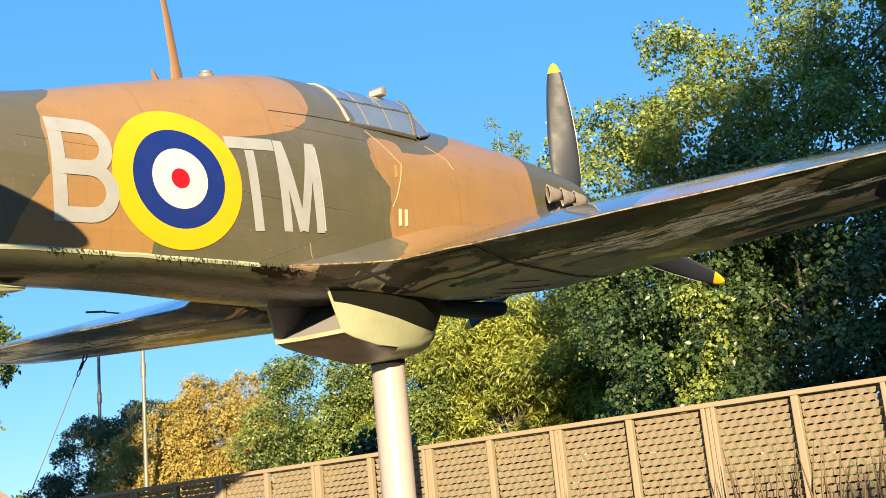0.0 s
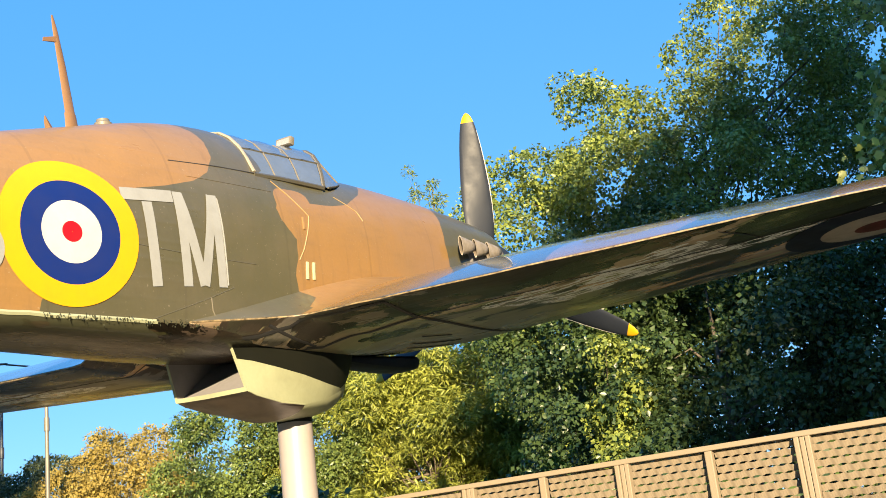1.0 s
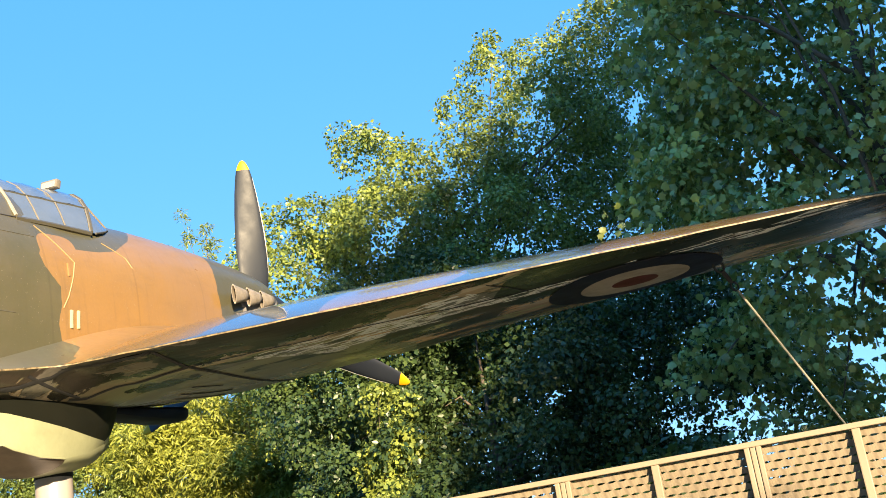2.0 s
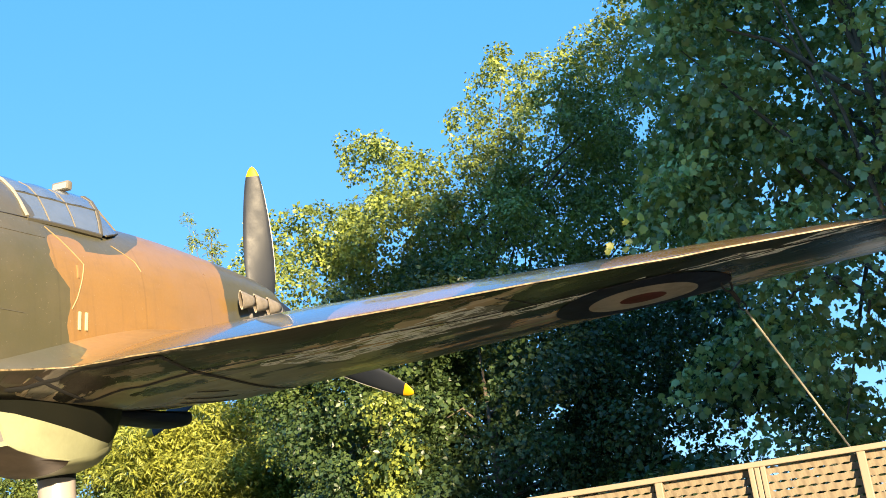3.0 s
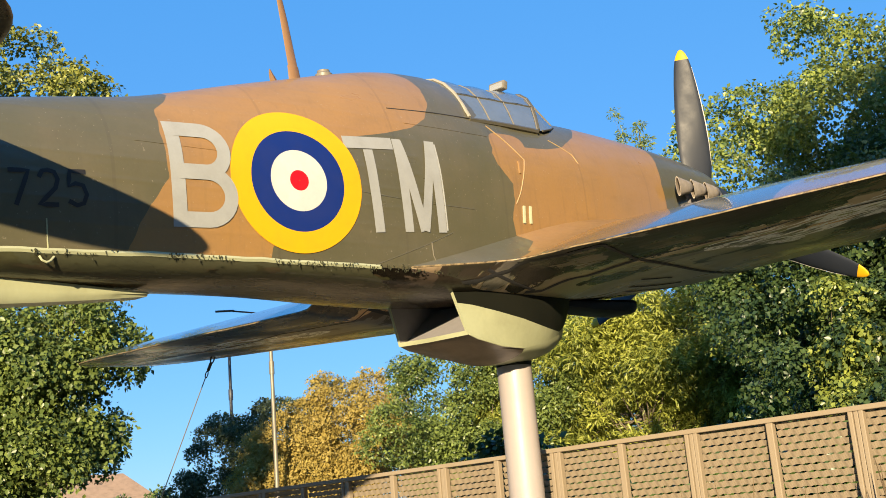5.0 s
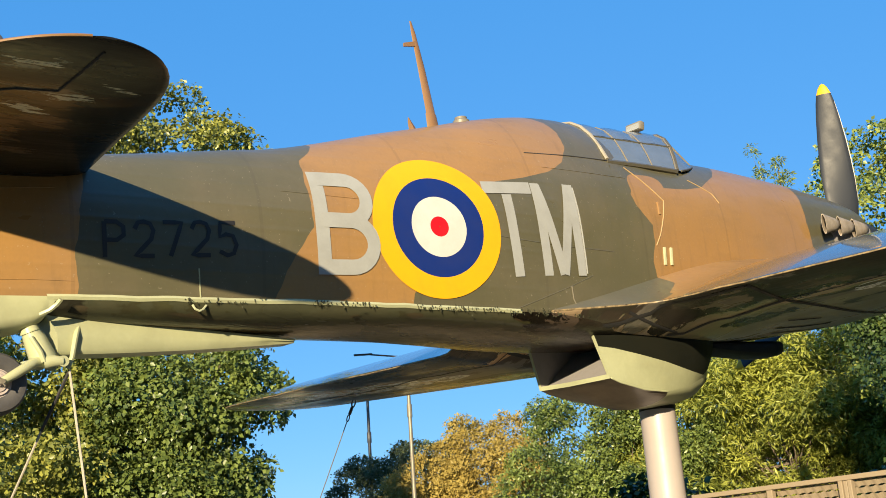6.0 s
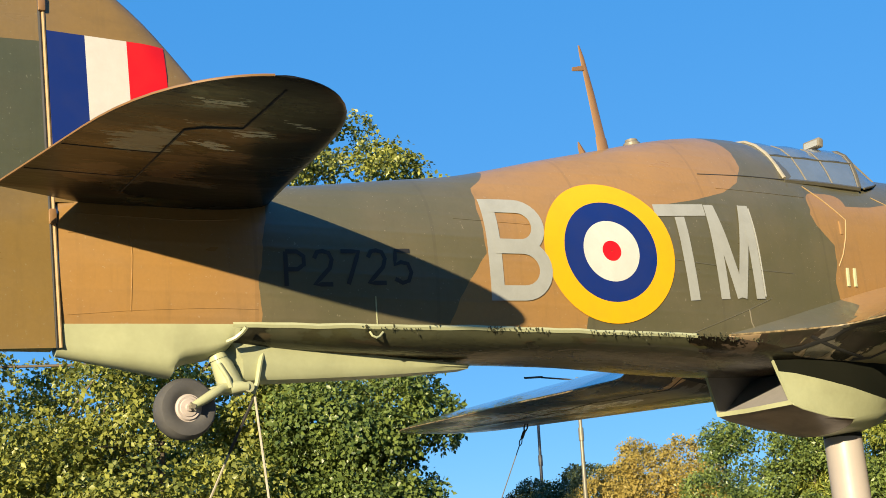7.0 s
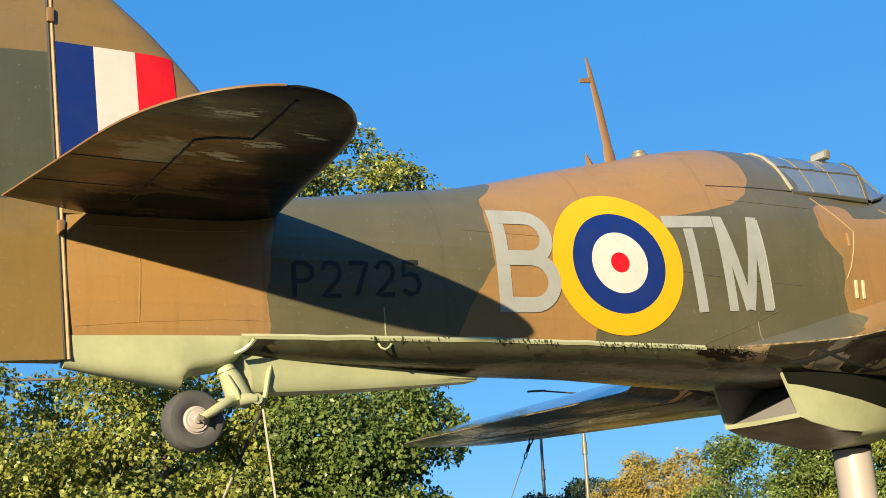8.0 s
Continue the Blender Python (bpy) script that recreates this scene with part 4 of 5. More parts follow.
# ---- canopy
def canopy():
    shape = ((0.392, 0.0), (0.328, 0.28), (0.252, 0.57), (0.165, 0.80), (0.075, 0.95), (0.0, 1.0))
    frames = []
    for xf, zf, xt, zt in ((-3.725, 0.420, -3.66, 0.802), (-3.492, 0.425, -3.385, 0.805), (-3.230, 0.425, -3.075, 0.810), (-2.965, 0.42, -2.70, 0.825)):
        r = [Vector((xf + (xt - xf) * u, -y, zf + (zt - zf) * u)) for y, u in shape]
        frames.append(r + [Vector((p.x, -p.y, p.z)) for p in r[-2::-1]])
    hood = new("canopy")
    hood.parent = plane
    tagged(hood, "framed sliding glass canopy, closed")
    for a, b in zip(frames, frames[1:]):
        for k0, k1 in ((0, 2), (2, 8), (8, 10)):
            rows = []
            for k in range(k0, k1 + 1):
                bulge = 0.012 if 2 <= k0 < 8 else 0.004
                rows.append([a[k].lerp(b[k], t) + Vector((0, 0, bulge * math.sin(math.pi * t))) for t in (0.04, 0.3, 0.5, 0.7, 0.96)])
            fit_on(grid("pane", rows, M_GLASS, hood, "curved canopy pane"))
    for k, f in enumerate(frames):
        fit_on(tube("hoop", [Vector((p.x, p.y * 1.03, p.z + 0.004)) for p in f] if k == 0 else f, 0.013 if k == 0 else 0.006, M_FRAMEPALE if k == 0 else M_FRAME, hood, "pale painted rear hoop" if k == 0 else "painted canopy hoop", 6))
    for k in (2, 8):
        fit_on(tube("rail", [f[k] for f in frames], 0.008, M_FRAMEDARK, hood, "painted canopy rail", 6))
    for k in (0, 10):
        fit_on(tube("sill_rail", [f[k] + Vector((0, 0, -0.012)) for f in frames], 0.019, M_FRAMEDARK, hood, "dark painted canopy sill", 6))
    fit_on(tube("runner", [(-4.50, -(half_width(-4.5, 0.40) + 0.002), 0.395), (-4.1, -(half_width(-4.1, 0.41) + 0.002), 0.41), (-3.72, -(half_width(-3.72, 0.415) + 0.004), 0.415)], 0.0035, M_STRAP, plane, "dark canopy runner slot", 6))
    for s in (-1, 1):
        rows = []
        for f in frames:
            p = f[0] if s < 0 else f[-1]
            rows.append([p + Vector((0, -s * 0.004, 0)), Vector((p.x, s * (half_width(p.x, p.z - 0.045) + 0.003), p.z - 0.045)), Vector((p.x, s * (half_width(p.x, p.z - 0.09) - 0.004), p.z - 0.09))])
        fit_on(grid("hood_skirt", rows, M_BODY, plane, "green painted skirt below the canopy", flip=s < 0))
    # rear quarter behind the hood, part of the hump: thin windscreen in front
    shield = new("windscreen")
    shield.parent = plane
    tagged(shield, "sloping framed windscreen")
    f = frames[-1]
    nose = [Vector((-2.90, -0.39, 0.42)), Vector((-2.76, -0.355, 0.455)), Vector((-2.62, -0.285, 0.50)), Vector((-2.50, -0.19, 0.545)), Vector((-2.40, -0.09, 0.575)), Vector((-2.36, 0, 0.585))]
    nose = nose + [Vector((p.x, -p.y, p.z)) for p in nose[-2::-1]]
    for k0, k1 in ((0, 3), (3, 7), (7, 10)):
        rows = []
        for k in range(k0, k1 + 1):
            rows.append([f[k].lerp(nose[k], t) for t in (0.03, 0.5, 0.97)])
        fit_on(grid("pane", rows, M_GLASS, shield, "flat windscreen pane"))
    for k in (3, 7):
        fit_on(tube("pillar", [f[k], f[k].lerp(nose[k], 0.5), nose[k]], 0.012, M_FRAME, shield, "windscreen pillar", 6))
    fit_on(tube("base_frame", nose, 0.008, M_FRAMEDARK, shield, "windscreen base frame", 6))
    fit_on(tube("front_hoop", [p + Vector((0.02, 0, 0.004)) for p in f], 0.010, M_FRAMEDARK, shield, "windscreen hoop", 6))
    bm = bmesh.new()
    box_bm(bm, Vector((-2.85, 0.0, 0.872)) - FOOT, (0.05, 0.15, 0.07), Matrix.Rotation(radians(14), 3, "Y"), 0.012)
    mir = part("rear_mirror", bm, M_FRAME, plane, "small boxed rear-view mirror on the windscreen", True)
    bm = bmesh.new()
    box_bm(bm, Vector((-2.876, 0.0, 0.872)) - FOOT, (0.006, 0.12, 0.048), Matrix.Rotation(radians(14), 3, "Y"))
    part("mirror_face", bm, M_GREY, mir, "pale mirror face")


M_FRAMEDARK = plain("dark_canopy_frame_paint", (0.085, 0.078, 0.055), 0.45, spread=0.4, scale=25)
M_FRAMEPALE = plain("pale_hoop_paint", (0.33, 0.30, 0.23), 0.4, spread=0.3, scale=20)
canopy()


# ---- mast and small fittings on the spine
def spine():
    fit_on(grid("mast", [[Vector((x + a * l, b * l * 0.45, z)) for a, b in ((1, 0), (0.5, 0.8), (-0.5, 0.8), (-1, 0), (-0.5, -0.8), (0.5, -0.8))] for x, z, l in
                         ((-4.885, 0.60, 0.052), (-4.895, 0.72, 0.044), (-4.895, 0.725, 0.038), (-4.93, 1.02, 0.030), (-4.963, 1.25, 0.019), (-4.978, 1.335, 0.008))], M_EARTH, plane, "slim brown aerial mast", closed=True, caps=(True, True)))
    bm = bmesh.new()
    vs = [bm.verts.new(Vector(p) - FOOT) for p in ((-4.96, -0.008, 1.20), (-4.96, -0.008, 1.165), (-5.06, -0.004, 1.15), (-5.055, -0.004, 1.175), (-4.96, 0.008, 1.20), (-4.96, 0.008, 1.165), (-5.06, 0.004, 1.15), (-5.055, 0.004, 1.175))]
    for f in ((0, 1, 2, 3), (7, 6, 5, 4), (0, 4, 5, 1), (1, 5, 6, 2), (2, 6, 7, 3), (3, 7, 4, 0)):
        bm.faces.new([vs[i] for i in f])
    part("mast_bracket", bm, M_EARTH, plane, "small aerial bracket")
    fit_on(grid("spine_stub", [[Vector((x + a * l, b * l * 0.4, z)) for a, b in ((1, 0), (0, 1), (-1, 0), (0, -1))] for x, z, l in ((-5.05, 0.58, 0.04), (-5.075, 0.64, 0.02), (-5.085, 0.675, 0.005))], M_EARTH, plane, "small brown pointed stub", closed=True, caps=(True, True)))
    top = lerp_table(BODY, -4.64)[0]
    fit_on(grid("spine_cap", [[Vector((-4.64 + r * math.cos(2 * math.pi * k / 16), r * math.sin(2 * math.pi * k / 16), top + z)) for k in range(16)] for r, z in ((0.055, -0.02), (0.055, 0.01), (0.042, 0.02), (0.040, 0.035), (0.02, 0.042))], M_FRAME, plane, "small round cap on the spine", closed=True, caps=(True, True)))


spine()


# ---- nose: spinner, propeller, exhausts
def propeller():
    fit_on(grid("spinner", [[Vector((x, r * math.cos(2 * math.pi * k / 32), r * math.sin(2 * math.pi * k / 32))) for k in range(32)] for x, r in ((-0.12, 0.33), (0.0, 0.325), (0.15, 0.29), (0.3, 0.22), (0.42, 0.13), (0.5, 0.05), (0.52, 0.005))], M_BLADE, plane, "black pointed spinner", closed=True, caps=(True, True)))
    for name_angle in (0.6, 118.5, 240.0):
        rows, tips = [], []
        for r, c, tw in ((0.24, 0.16, 58), (0.36, 0.25, 54), (0.5, 0.285, 50), (0.7, 0.285, 43), (0.9, 0.27, 37), (1.1, 0.24, 32), (1.3, 0.20, 28), (1.45, 0.16, 26), (1.535, 0.125, 24), (1.59, 0.085, 23), (1.622, 0.045, 23), (1.634, 0.008, 23)):
            ring = []
            for k in range(16):
                a = 2 * math.pi * k / 16
                px, py = c * 0.52 * math.cos(a), max(0.05 * c + 0.012 - 0.004 * r, 0.004) * math.sin(a)
                t = radians(tw)
                # chord lies between the plane of rotation (y) and the axis (x)
                ring.append(Vector((-px * math.sin(t) + py * math.cos(t), px * math.cos(t) + py * math.sin(t), r)))
            (tips if r >= 1.535 else rows).append(ring)
            if r == 1.535:
                rows.append(ring)
        turn = Matrix.Rotation(radians(name_angle), 4, "X")
        rows = [[turn @ p for p in r] for r in rows]
        tips = [[turn @ p for p in r] for r in tips]
        bl = fit_on(grid("propeller_blade", rows, M_BLADE, plane, "black propeller blade, worn at the edges", closed=True, caps=(True, False)))
        worn = [r[8] + Vector((-0.001, 0, 0)) for r in rows[2:8]]
        fit_on(tube("worn_edge", worn, [0.001, 0.003, 0.005, 0.004, 0.003, 0.001], M_WHITE, bl, "paint chipped pale along the edge", 6))
        fit_on(grid("blade_tip", tips, M_YELLOW, bl, "yellow blade tip", closed=True, caps=(False, True)))


propeller()


def exhausts():
    for side in (-1, 1):
        for k in range(3):
            x = -0.57 - 0.26 * k
            y = half_width(x, 0.10)
            pts = [Vector((x + 0.10, side * (y - 0.04), 0.12)), Vector((x + 0.05, side * (y + 0.045), 0.115)), Vector((x - 0.06, side * (y + 0.085), 0.105)), Vector((x - 0.22, side * (y + 0.105), 0.095))]
            rows = tube_rows(pts, [0.050, 0.052, 0.050, 0.048], 14)
            for i, r in enumerate(rows):
                s = (1.0, 1.0, 1.15, 1.75)[i]
                m = sum(r, Vector()) / len(r)
                for j, p in enumerate(r):
                    r[j] = Vector((p.x, m.y + (p.y - m.y) * (1, 0.95, 0.7, 0.34)[i], m.z + (p.z - m.z) * s))
            inner = [[(p - sum(r, Vector()) / len(r)) * 0.90 + sum(r, Vector()) / len(r) for p in r] for r in rows[:0:-1]]
            fit_on(grid("exhaust_stub", rows + inner, M_EXHAUST, plane, "flared tan steel exhaust stub", closed=True, caps=(True, True)))
        bm = bmesh.new()
        y = half_width(-0.9, 0.05)
        box_bm(bm, Vector((-0.92, side * (y - 0.01), 0.02)) - FOOT, (0.95, 0.05, 0.22), Matrix.Rotation(radians(side * 3.5), 3, "Z"), 0.02)
        part("exhaust_panel", bm, M_DARK, plane, "grey heat panel behind the exhausts", True)


exhausts()


def intake():
    rows = []
    for x, w, h in ((-2.62, 0.09, 0.03), (-2.45, 0.12, 0.07), (-2.2, 0.13, 0.10), (-1.9, 0.135, 0.125), (-1.66, 0.135, 0.13), (-1.57, 0.125, 0.12), (-1.52, 0.10, 0.09), (-1.55, 0.085, 0.07)):
        ring = []
        for k in range(16):
            a = 2 * math.pi * k / 16
            ring.append(Vector((x, w * math.copysign(abs(math.cos(a)) ** 0.6, math.cos(a)), -0.77 - h * 0.5 + h * 0.5 * math.copysign(abs(math.sin(a)) ** 0.6, math.sin(a)))))
        rows.append(ring)
    fit_on(grid("air_intake", rows, M_BLADE, plane, "black air intake below the nose", closed=True, caps=(True, True)))


intake()


# ---- radiator bath with its open duct
def radiator():
    # x, half width, height of the lower corner, height of the floor, squareness
    spec = [(-3.95, 0.365, -1.035, -1.04, 1.0), (-3.88, 0.375, -1.065, -1.08, 0.96), (-3.65, 0.395, -1.12, -1.17, 0.85), (-3.38, 0.405, -1.14, -1.22, 0.6), (-3.05, 0.39, -1.10, -1.225, 0.4), (-2.82, 0.35, -1.05, -1.185, 0.25), (-2.64, 0.28, -1.0, -1.12, 0.15), (-2.53, 0.20, -0.97, -1.05, 0.1), (-2.49, 0.11, -0.96, -1.0, 0.1)]

    def wall(x, w, zc, low, sq, inset=0.0):
        """One side from the belly down to the lower corner, then the floor to the middle."""
        side, floor = [], []
        for k in range(9):
            t = k / 8
            bulge = w - inset - (1 - sq) * 0.16 * t ** 2.2 - 0.03 * (1 - t)
            side.append((bulge, -0.64 + (zc + inset - -0.64) * t))
        y1, z1 = side[-1]
        for k in range(1, 9):
            a = math.pi / 2 * k / 8
            floor.append((y1 * math.cos(a) if sq < 0.7 else y1 * (1 - k / 8), z1 + (low + inset - z1) * (math.sin(a) if sq < 0.7 else (k / 8) ** 0.8)))
        return side, floor

    def slant(p):
        return p + Vector((-0.30 * (p.z + 1.05), 0, 0)) if p.x < -3.9 else p

    PORT = 0.72                     # the bath sits askew: its port half is narrower

    sides, floors, inner = ([], []), [], []
    for x, w, zc, low, sq in spec:
        sd, fl = wall(x, w, zc, low, sq)
        sides[0].append([slant(Vector((x, -y, z))) for y, z in sd])
        sides[1].append([slant(Vector((x, y * PORT, z))) for y, z in sd])
        floors.append([slant(Vector((x, -y, z))) for y, z in [sd[-1]] + fl] + [slant(Vector((x, y * PORT, z))) for y, z in ([sd[-1]] + fl)[-2::-1]])
    for x, w, zc, low, sq in spec[:5]:
        sd, fl = wall(x, w, zc, low, sq, 0.02)
        half = sd + fl
        inner.append([slant(Vector((x, -y, z))) for y, z in half] + [slant(Vector((x, y * PORT, z))) for y, z in half[-2::-1]])
    body = None
    for sd, fl in ((sides[0], False), (sides[1], True)):
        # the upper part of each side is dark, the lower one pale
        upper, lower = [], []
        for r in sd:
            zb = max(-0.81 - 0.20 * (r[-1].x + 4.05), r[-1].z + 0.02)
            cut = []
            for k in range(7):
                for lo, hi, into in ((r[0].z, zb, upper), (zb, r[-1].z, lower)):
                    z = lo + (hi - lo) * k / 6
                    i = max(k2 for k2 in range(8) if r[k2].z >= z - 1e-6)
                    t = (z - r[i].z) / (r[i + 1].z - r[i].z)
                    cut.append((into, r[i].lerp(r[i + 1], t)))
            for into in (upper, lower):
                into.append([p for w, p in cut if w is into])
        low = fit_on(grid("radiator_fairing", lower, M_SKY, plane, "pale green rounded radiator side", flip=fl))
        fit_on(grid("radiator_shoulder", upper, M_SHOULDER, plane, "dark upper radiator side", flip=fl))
        body = body or low
    fit_on(grid("radiator_floor", floors[:4], M_UNDERSKY, plane, "brown weathered radiator floor", flip=True))
    fit_on(grid("radiator_nose", floors[3:], M_SKY, plane, "pale green rounded radiator front", flip=True, caps=(False, True)))
    fit_on(grid("duct", inner, M_DARK, body, "grey inner duct, open to the rear", caps=(False, True)))
    fit_on(grid("duct_flap", [[Vector((-3.915, -0.34 + 0.585 * k / 4, -1.015)) for k in range(5)], [Vector((-3.60, -0.35 + 0.60 * k / 4, -0.80)) for k in range(5)]], M_DARK, body, "grey sloping radiator flap"))
    outer0 = sides[0][0] + floors[0][1:-1] + sides[1][0][::-1]
    lip = [[a + Vector((0.004, 0, 0)), a + Vector((-0.010, 0, -0.002)), b + Vector((-0.010, 0, 0.006)), b + Vector((0.006, 0, 0.006))] for a, b in zip(outer0, inner[0])]
    fit_on(grid("duct_lip", lip, M_SKY, body, "pale duct lip"))
    rim = [f[0] for f in floors[:4]]
    fit_on(tube("floor_seam", rim, 0.006, M_SKY, body, "pale seam", 6))


M_SHOULDER = plain("dark_olive_surface", (0.010, 0.011, 0.008), 0.5, spread=0.4, scale=4, spec=0.2, dirt=(0.014, 0.014, 0.009))
M_UNDERSKY = plain("brown_weathered_paint", (0.10, 0.07, 0.048), 0.35, spread=0.7, scale=5, dirt=(0.028, 0.022, 0.016))
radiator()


# ---------------------------------------------------------------- pole and cables
def on_plane(p):
    return PLACE @ Vector(p)


def pole():
    top = on_plane((-3.085, 0.0, -1.19))
    bx, by = top.x + 0.02, top.y
    foot = new("support_pole")
    foot.location = (bx, by, 0)
    tagged(foot, "pale painted round steel pole carrying the aircraft", "pole")
    rows = [[Vector(((top.x - bx) * t + r * math.cos(2 * math.pi * k / 40), r * math.sin(2 * math.pi * k / 40), z)) for k in range(40)] for r, z, t in ((0.124, 0.02, 0), (0.124, 1.5, 0.5), (0.124, top.z + 0.02, 1.0))]
    child(grid("shaft", rows, M_POLE, None, closed=True, caps=(True, True)), foot)
    child(tube("post_ring", [top - Vector((bx, by, 0.055)), top - Vector((bx, by, -0.02))], 0.127, M_SHOULDER, None, "", 32), foot, "dark ring round the pole's top")
    bm = bmesh.new()
    bmesh.ops.create_cone(bm, cap_ends=True, segments=32, radius1=0.26, radius2=0.26, depth=0.03)
    bmesh.ops.translate(bm, vec=(0, 0, 0.015), verts=bm.verts)
    part("base_plate", bm, M_POLE, foot, "round steel base plate", True)


pole()


def cable(name, a, b, r, mat, label, sag=0.03):
    a, b = Vector(a), Vector(b)
    ob = tube(name, [a.lerp(b, t) + Vector((0, 0, -sag * 4 * t * (1 - t))) for t in (0, 0.25, 0.5, 0.75, 1)], r, mat, None, "", 6)
    return tagged(ob, label, "cable", "tie-down cables")


lug = on_plane((-7.385, -0.10, -0.86))
cable("tie_cable", lug, (-6.95, -0.42, 0.0), 0.006, M_ROPE, "pale rope tying the tail to the ground")
far = Vector((-7.55, 2.85, 0.0))
knot = lug.lerp(far, 0.085)
cable("tie_strap", lug, knot, 0.008, M_STRAP, "black strap knotted between the tail and a rope", 0.0)
cable("tie_cable", knot, far, 0.006, M_ROPE, "pale rope tying the tail to the ground", 0.05)


def shackle(at, towards, label):
    """A bow, a turnbuckle and a thimble between a wing and its cable."""
    o = new("shackle")
    o.location = at
    tagged(o, label, "shackle", "wing shackles")
    d = (Vector(towards) - Vector(at)).normalized()
    u = d.cross(Vector((1, 0, 0))).normalized()
    ring = [d * 0.05 + (u * math.cos(a) * 0.028 + d * math.sin(a) * 0.05) for a in [2 * math.pi * k / 14 for k in range(15)]]
    child(tube("bow", ring, 0.008, M_STRAP, None, "", 6), o)
    child(tube("turnbuckle", [d * t for t in (0.09, 0.11, 0.19, 0.21)], [0.006, 0.016, 0.016, 0.006], M_STRAP, None, "", 8), o)
    ring = [d * 0.245 + (u * math.cos(a) * 0.02 + d * math.sin(a) * 0.04) for a in [2 * math.pi * k / 14 for k in range(15)]]
    child(tube("thimble", ring, 0.006, M_STRAP, None, "", 6), o)
    return Vector(at) + d * 0.28


pw = on_plane(under_point(-2.45, 4.35, -0.01))
ground_pw = Vector((-1.75, 8.2, 0.0))
cable("tie_cable", shackle(pw, ground_pw, "dark shackle and turnbuckle below the port wing"), ground_pw, 0.006, M_CABLE, "thin steel cable tying the port wing to the ground")
sw = on_plane(under_point(-2.2, -4.5, -0.01))
ground_sw = Vector((2.2, -6.15, 0.0))
cable("tie_cable", shackle(sw, ground_sw, "dark shackle and turnbuckle below the starboard wing"), ground_sw, 0.0075, M_ROPE, "pale cable tying the starboard wing to the ground")


# ---------------------------------------------------------------- fence
FENCE_X, FENCE_TOP, BAY, FENCE_Y0 = -2.0, 2.303, 0.612, -3.215


def fence_panel_mesh():
    """Expanded sheet: staggered slots between tilted strands."""
    w, px, pz, rows = BAY - 0.045, 0.0709, 0.049, 44
    nx, verts, faces = 48, [], []

    def gap(i, shift):
        """How far a slot opens here: closed at the bonds, widest half-way between them."""
        u = (i / 6 + shift) % 1.0
        return 0.0072 * min(max((min(u, 1 - u) - 0.08) / 0.22, 0.0), 1.0)

    for r in range(rows):
        z0, b = r * pz, len(verts)
        for i in range(nx + 1):
            x = -w / 2 + i * w / nx
            verts.append((0.010, x, z0 + gap(i, 0.5 * (r % 2))))
            verts.append((-0.012, x, z0 + pz - gap(i, 0.5 * ((r + 1) % 2))))
            if i:
                k = b + 2 * i
                faces.append((k - 2, k, k + 1, k - 1))
    me = bpy.data.meshes.new("fence_sheet")
    me.from_pydata(verts, [], faces)
    me.materials.append(M_FENCE)
    return me


def fence():
    sheet = fence_panel_mesh()
    bar = {}
    f = new("panel_fence")
    f.location = (FENCE_X, 0, 0)
    tagged(f, "tan painted slotted metal panel fence", "fence", kind="structure")
    k0, k1 = -9, 21
    for k in range(k0, k1 + 1):
        y = FENCE_Y0 + BAY * k
        bm = bmesh.new()
        if k % 2 == 0:
            for d in (-0.036, 0.0, 0.036):
                box_bm(bm, (-0.03 if d else -0.022, y + d, FENCE_TOP / 2), (0.05, 0.032, FENCE_TOP), None, 0.006)
        else:
            box_bm(bm, (-0.026, y, FENCE_TOP / 2), (0.05, 0.05, FENCE_TOP), None, 0.007)
        part("post", bm, M_FENCE, f, "tan ribbed fence post" if k % 2 == 0 else "")
        if k < k1:
            ob = new("panel", sheet)
            ob.parent, ob.location = f, (0.012, y + BAY / 2, 0.14)
    bm = bmesh.new()
    box_bm(bm, (-0.012, FENCE_Y0 + BAY * (k0 + k1) / 2, FENCE_TOP + 0.012), (0.10, BAY * (k1 - k0) + 0.1, 0.035), None, 0.006)
    part("top_rail", bm, M_FENCE, f, "tan fence top rail")


fence()


# ---------------------------------------------------------------- trees
LEAF = {"kite": ([(0, 0, 0), (0.42, -0.30, 0.05), (1, 0, -0.04), (0.42, 0.30, 0.05)], [(0, 1, 2), (0, 2, 3)]),
        "palm": ([(0, 0, 0), (0.16, -0.46, -0.02), (0.40, -0.34, 0.05), (0.66, -0.46, -0.03), (0.70, -0.22, 0.05), (1, 0, -0.12), (0.70, 0.22, 0.05), (0.66, 0.46, -0.03), (0.40, 0.34, 0.05), (0.16, 0.46, -0.02)],
                 [(0, 1, 2), (0, 2, 4), (2, 3, 4), (0, 4, 6), (4, 5, 6), (0, 6, 8), (6, 7, 8), (0, 8, 9)]),
        "frond": ([(0, 0, 0), (0.45, -0.13, 0.03), (1, 0, -0.12), (0.45, 0.13, 0.03)], [(0, 1, 2), (0, 2, 3)]),
        "broad": ([(0, 0, 0), (0.40, -0.38, 0.07), (1, 0, -0.06), (0.40, 0.38, 0.07)], [(0, 1, 2), (0, 2, 3)]),
        "blade": ([(0, 0, 0), (0.5, -0.13, 0.03), (1, 0, -0.1), (0.5, 0.13, 0.03)], [(0, 1, 2), (0, 2, 3)])}


def unit(a):
    return a / np.maximum(np.linalg.norm(a, axis=1, keepdims=True), 1e-9)


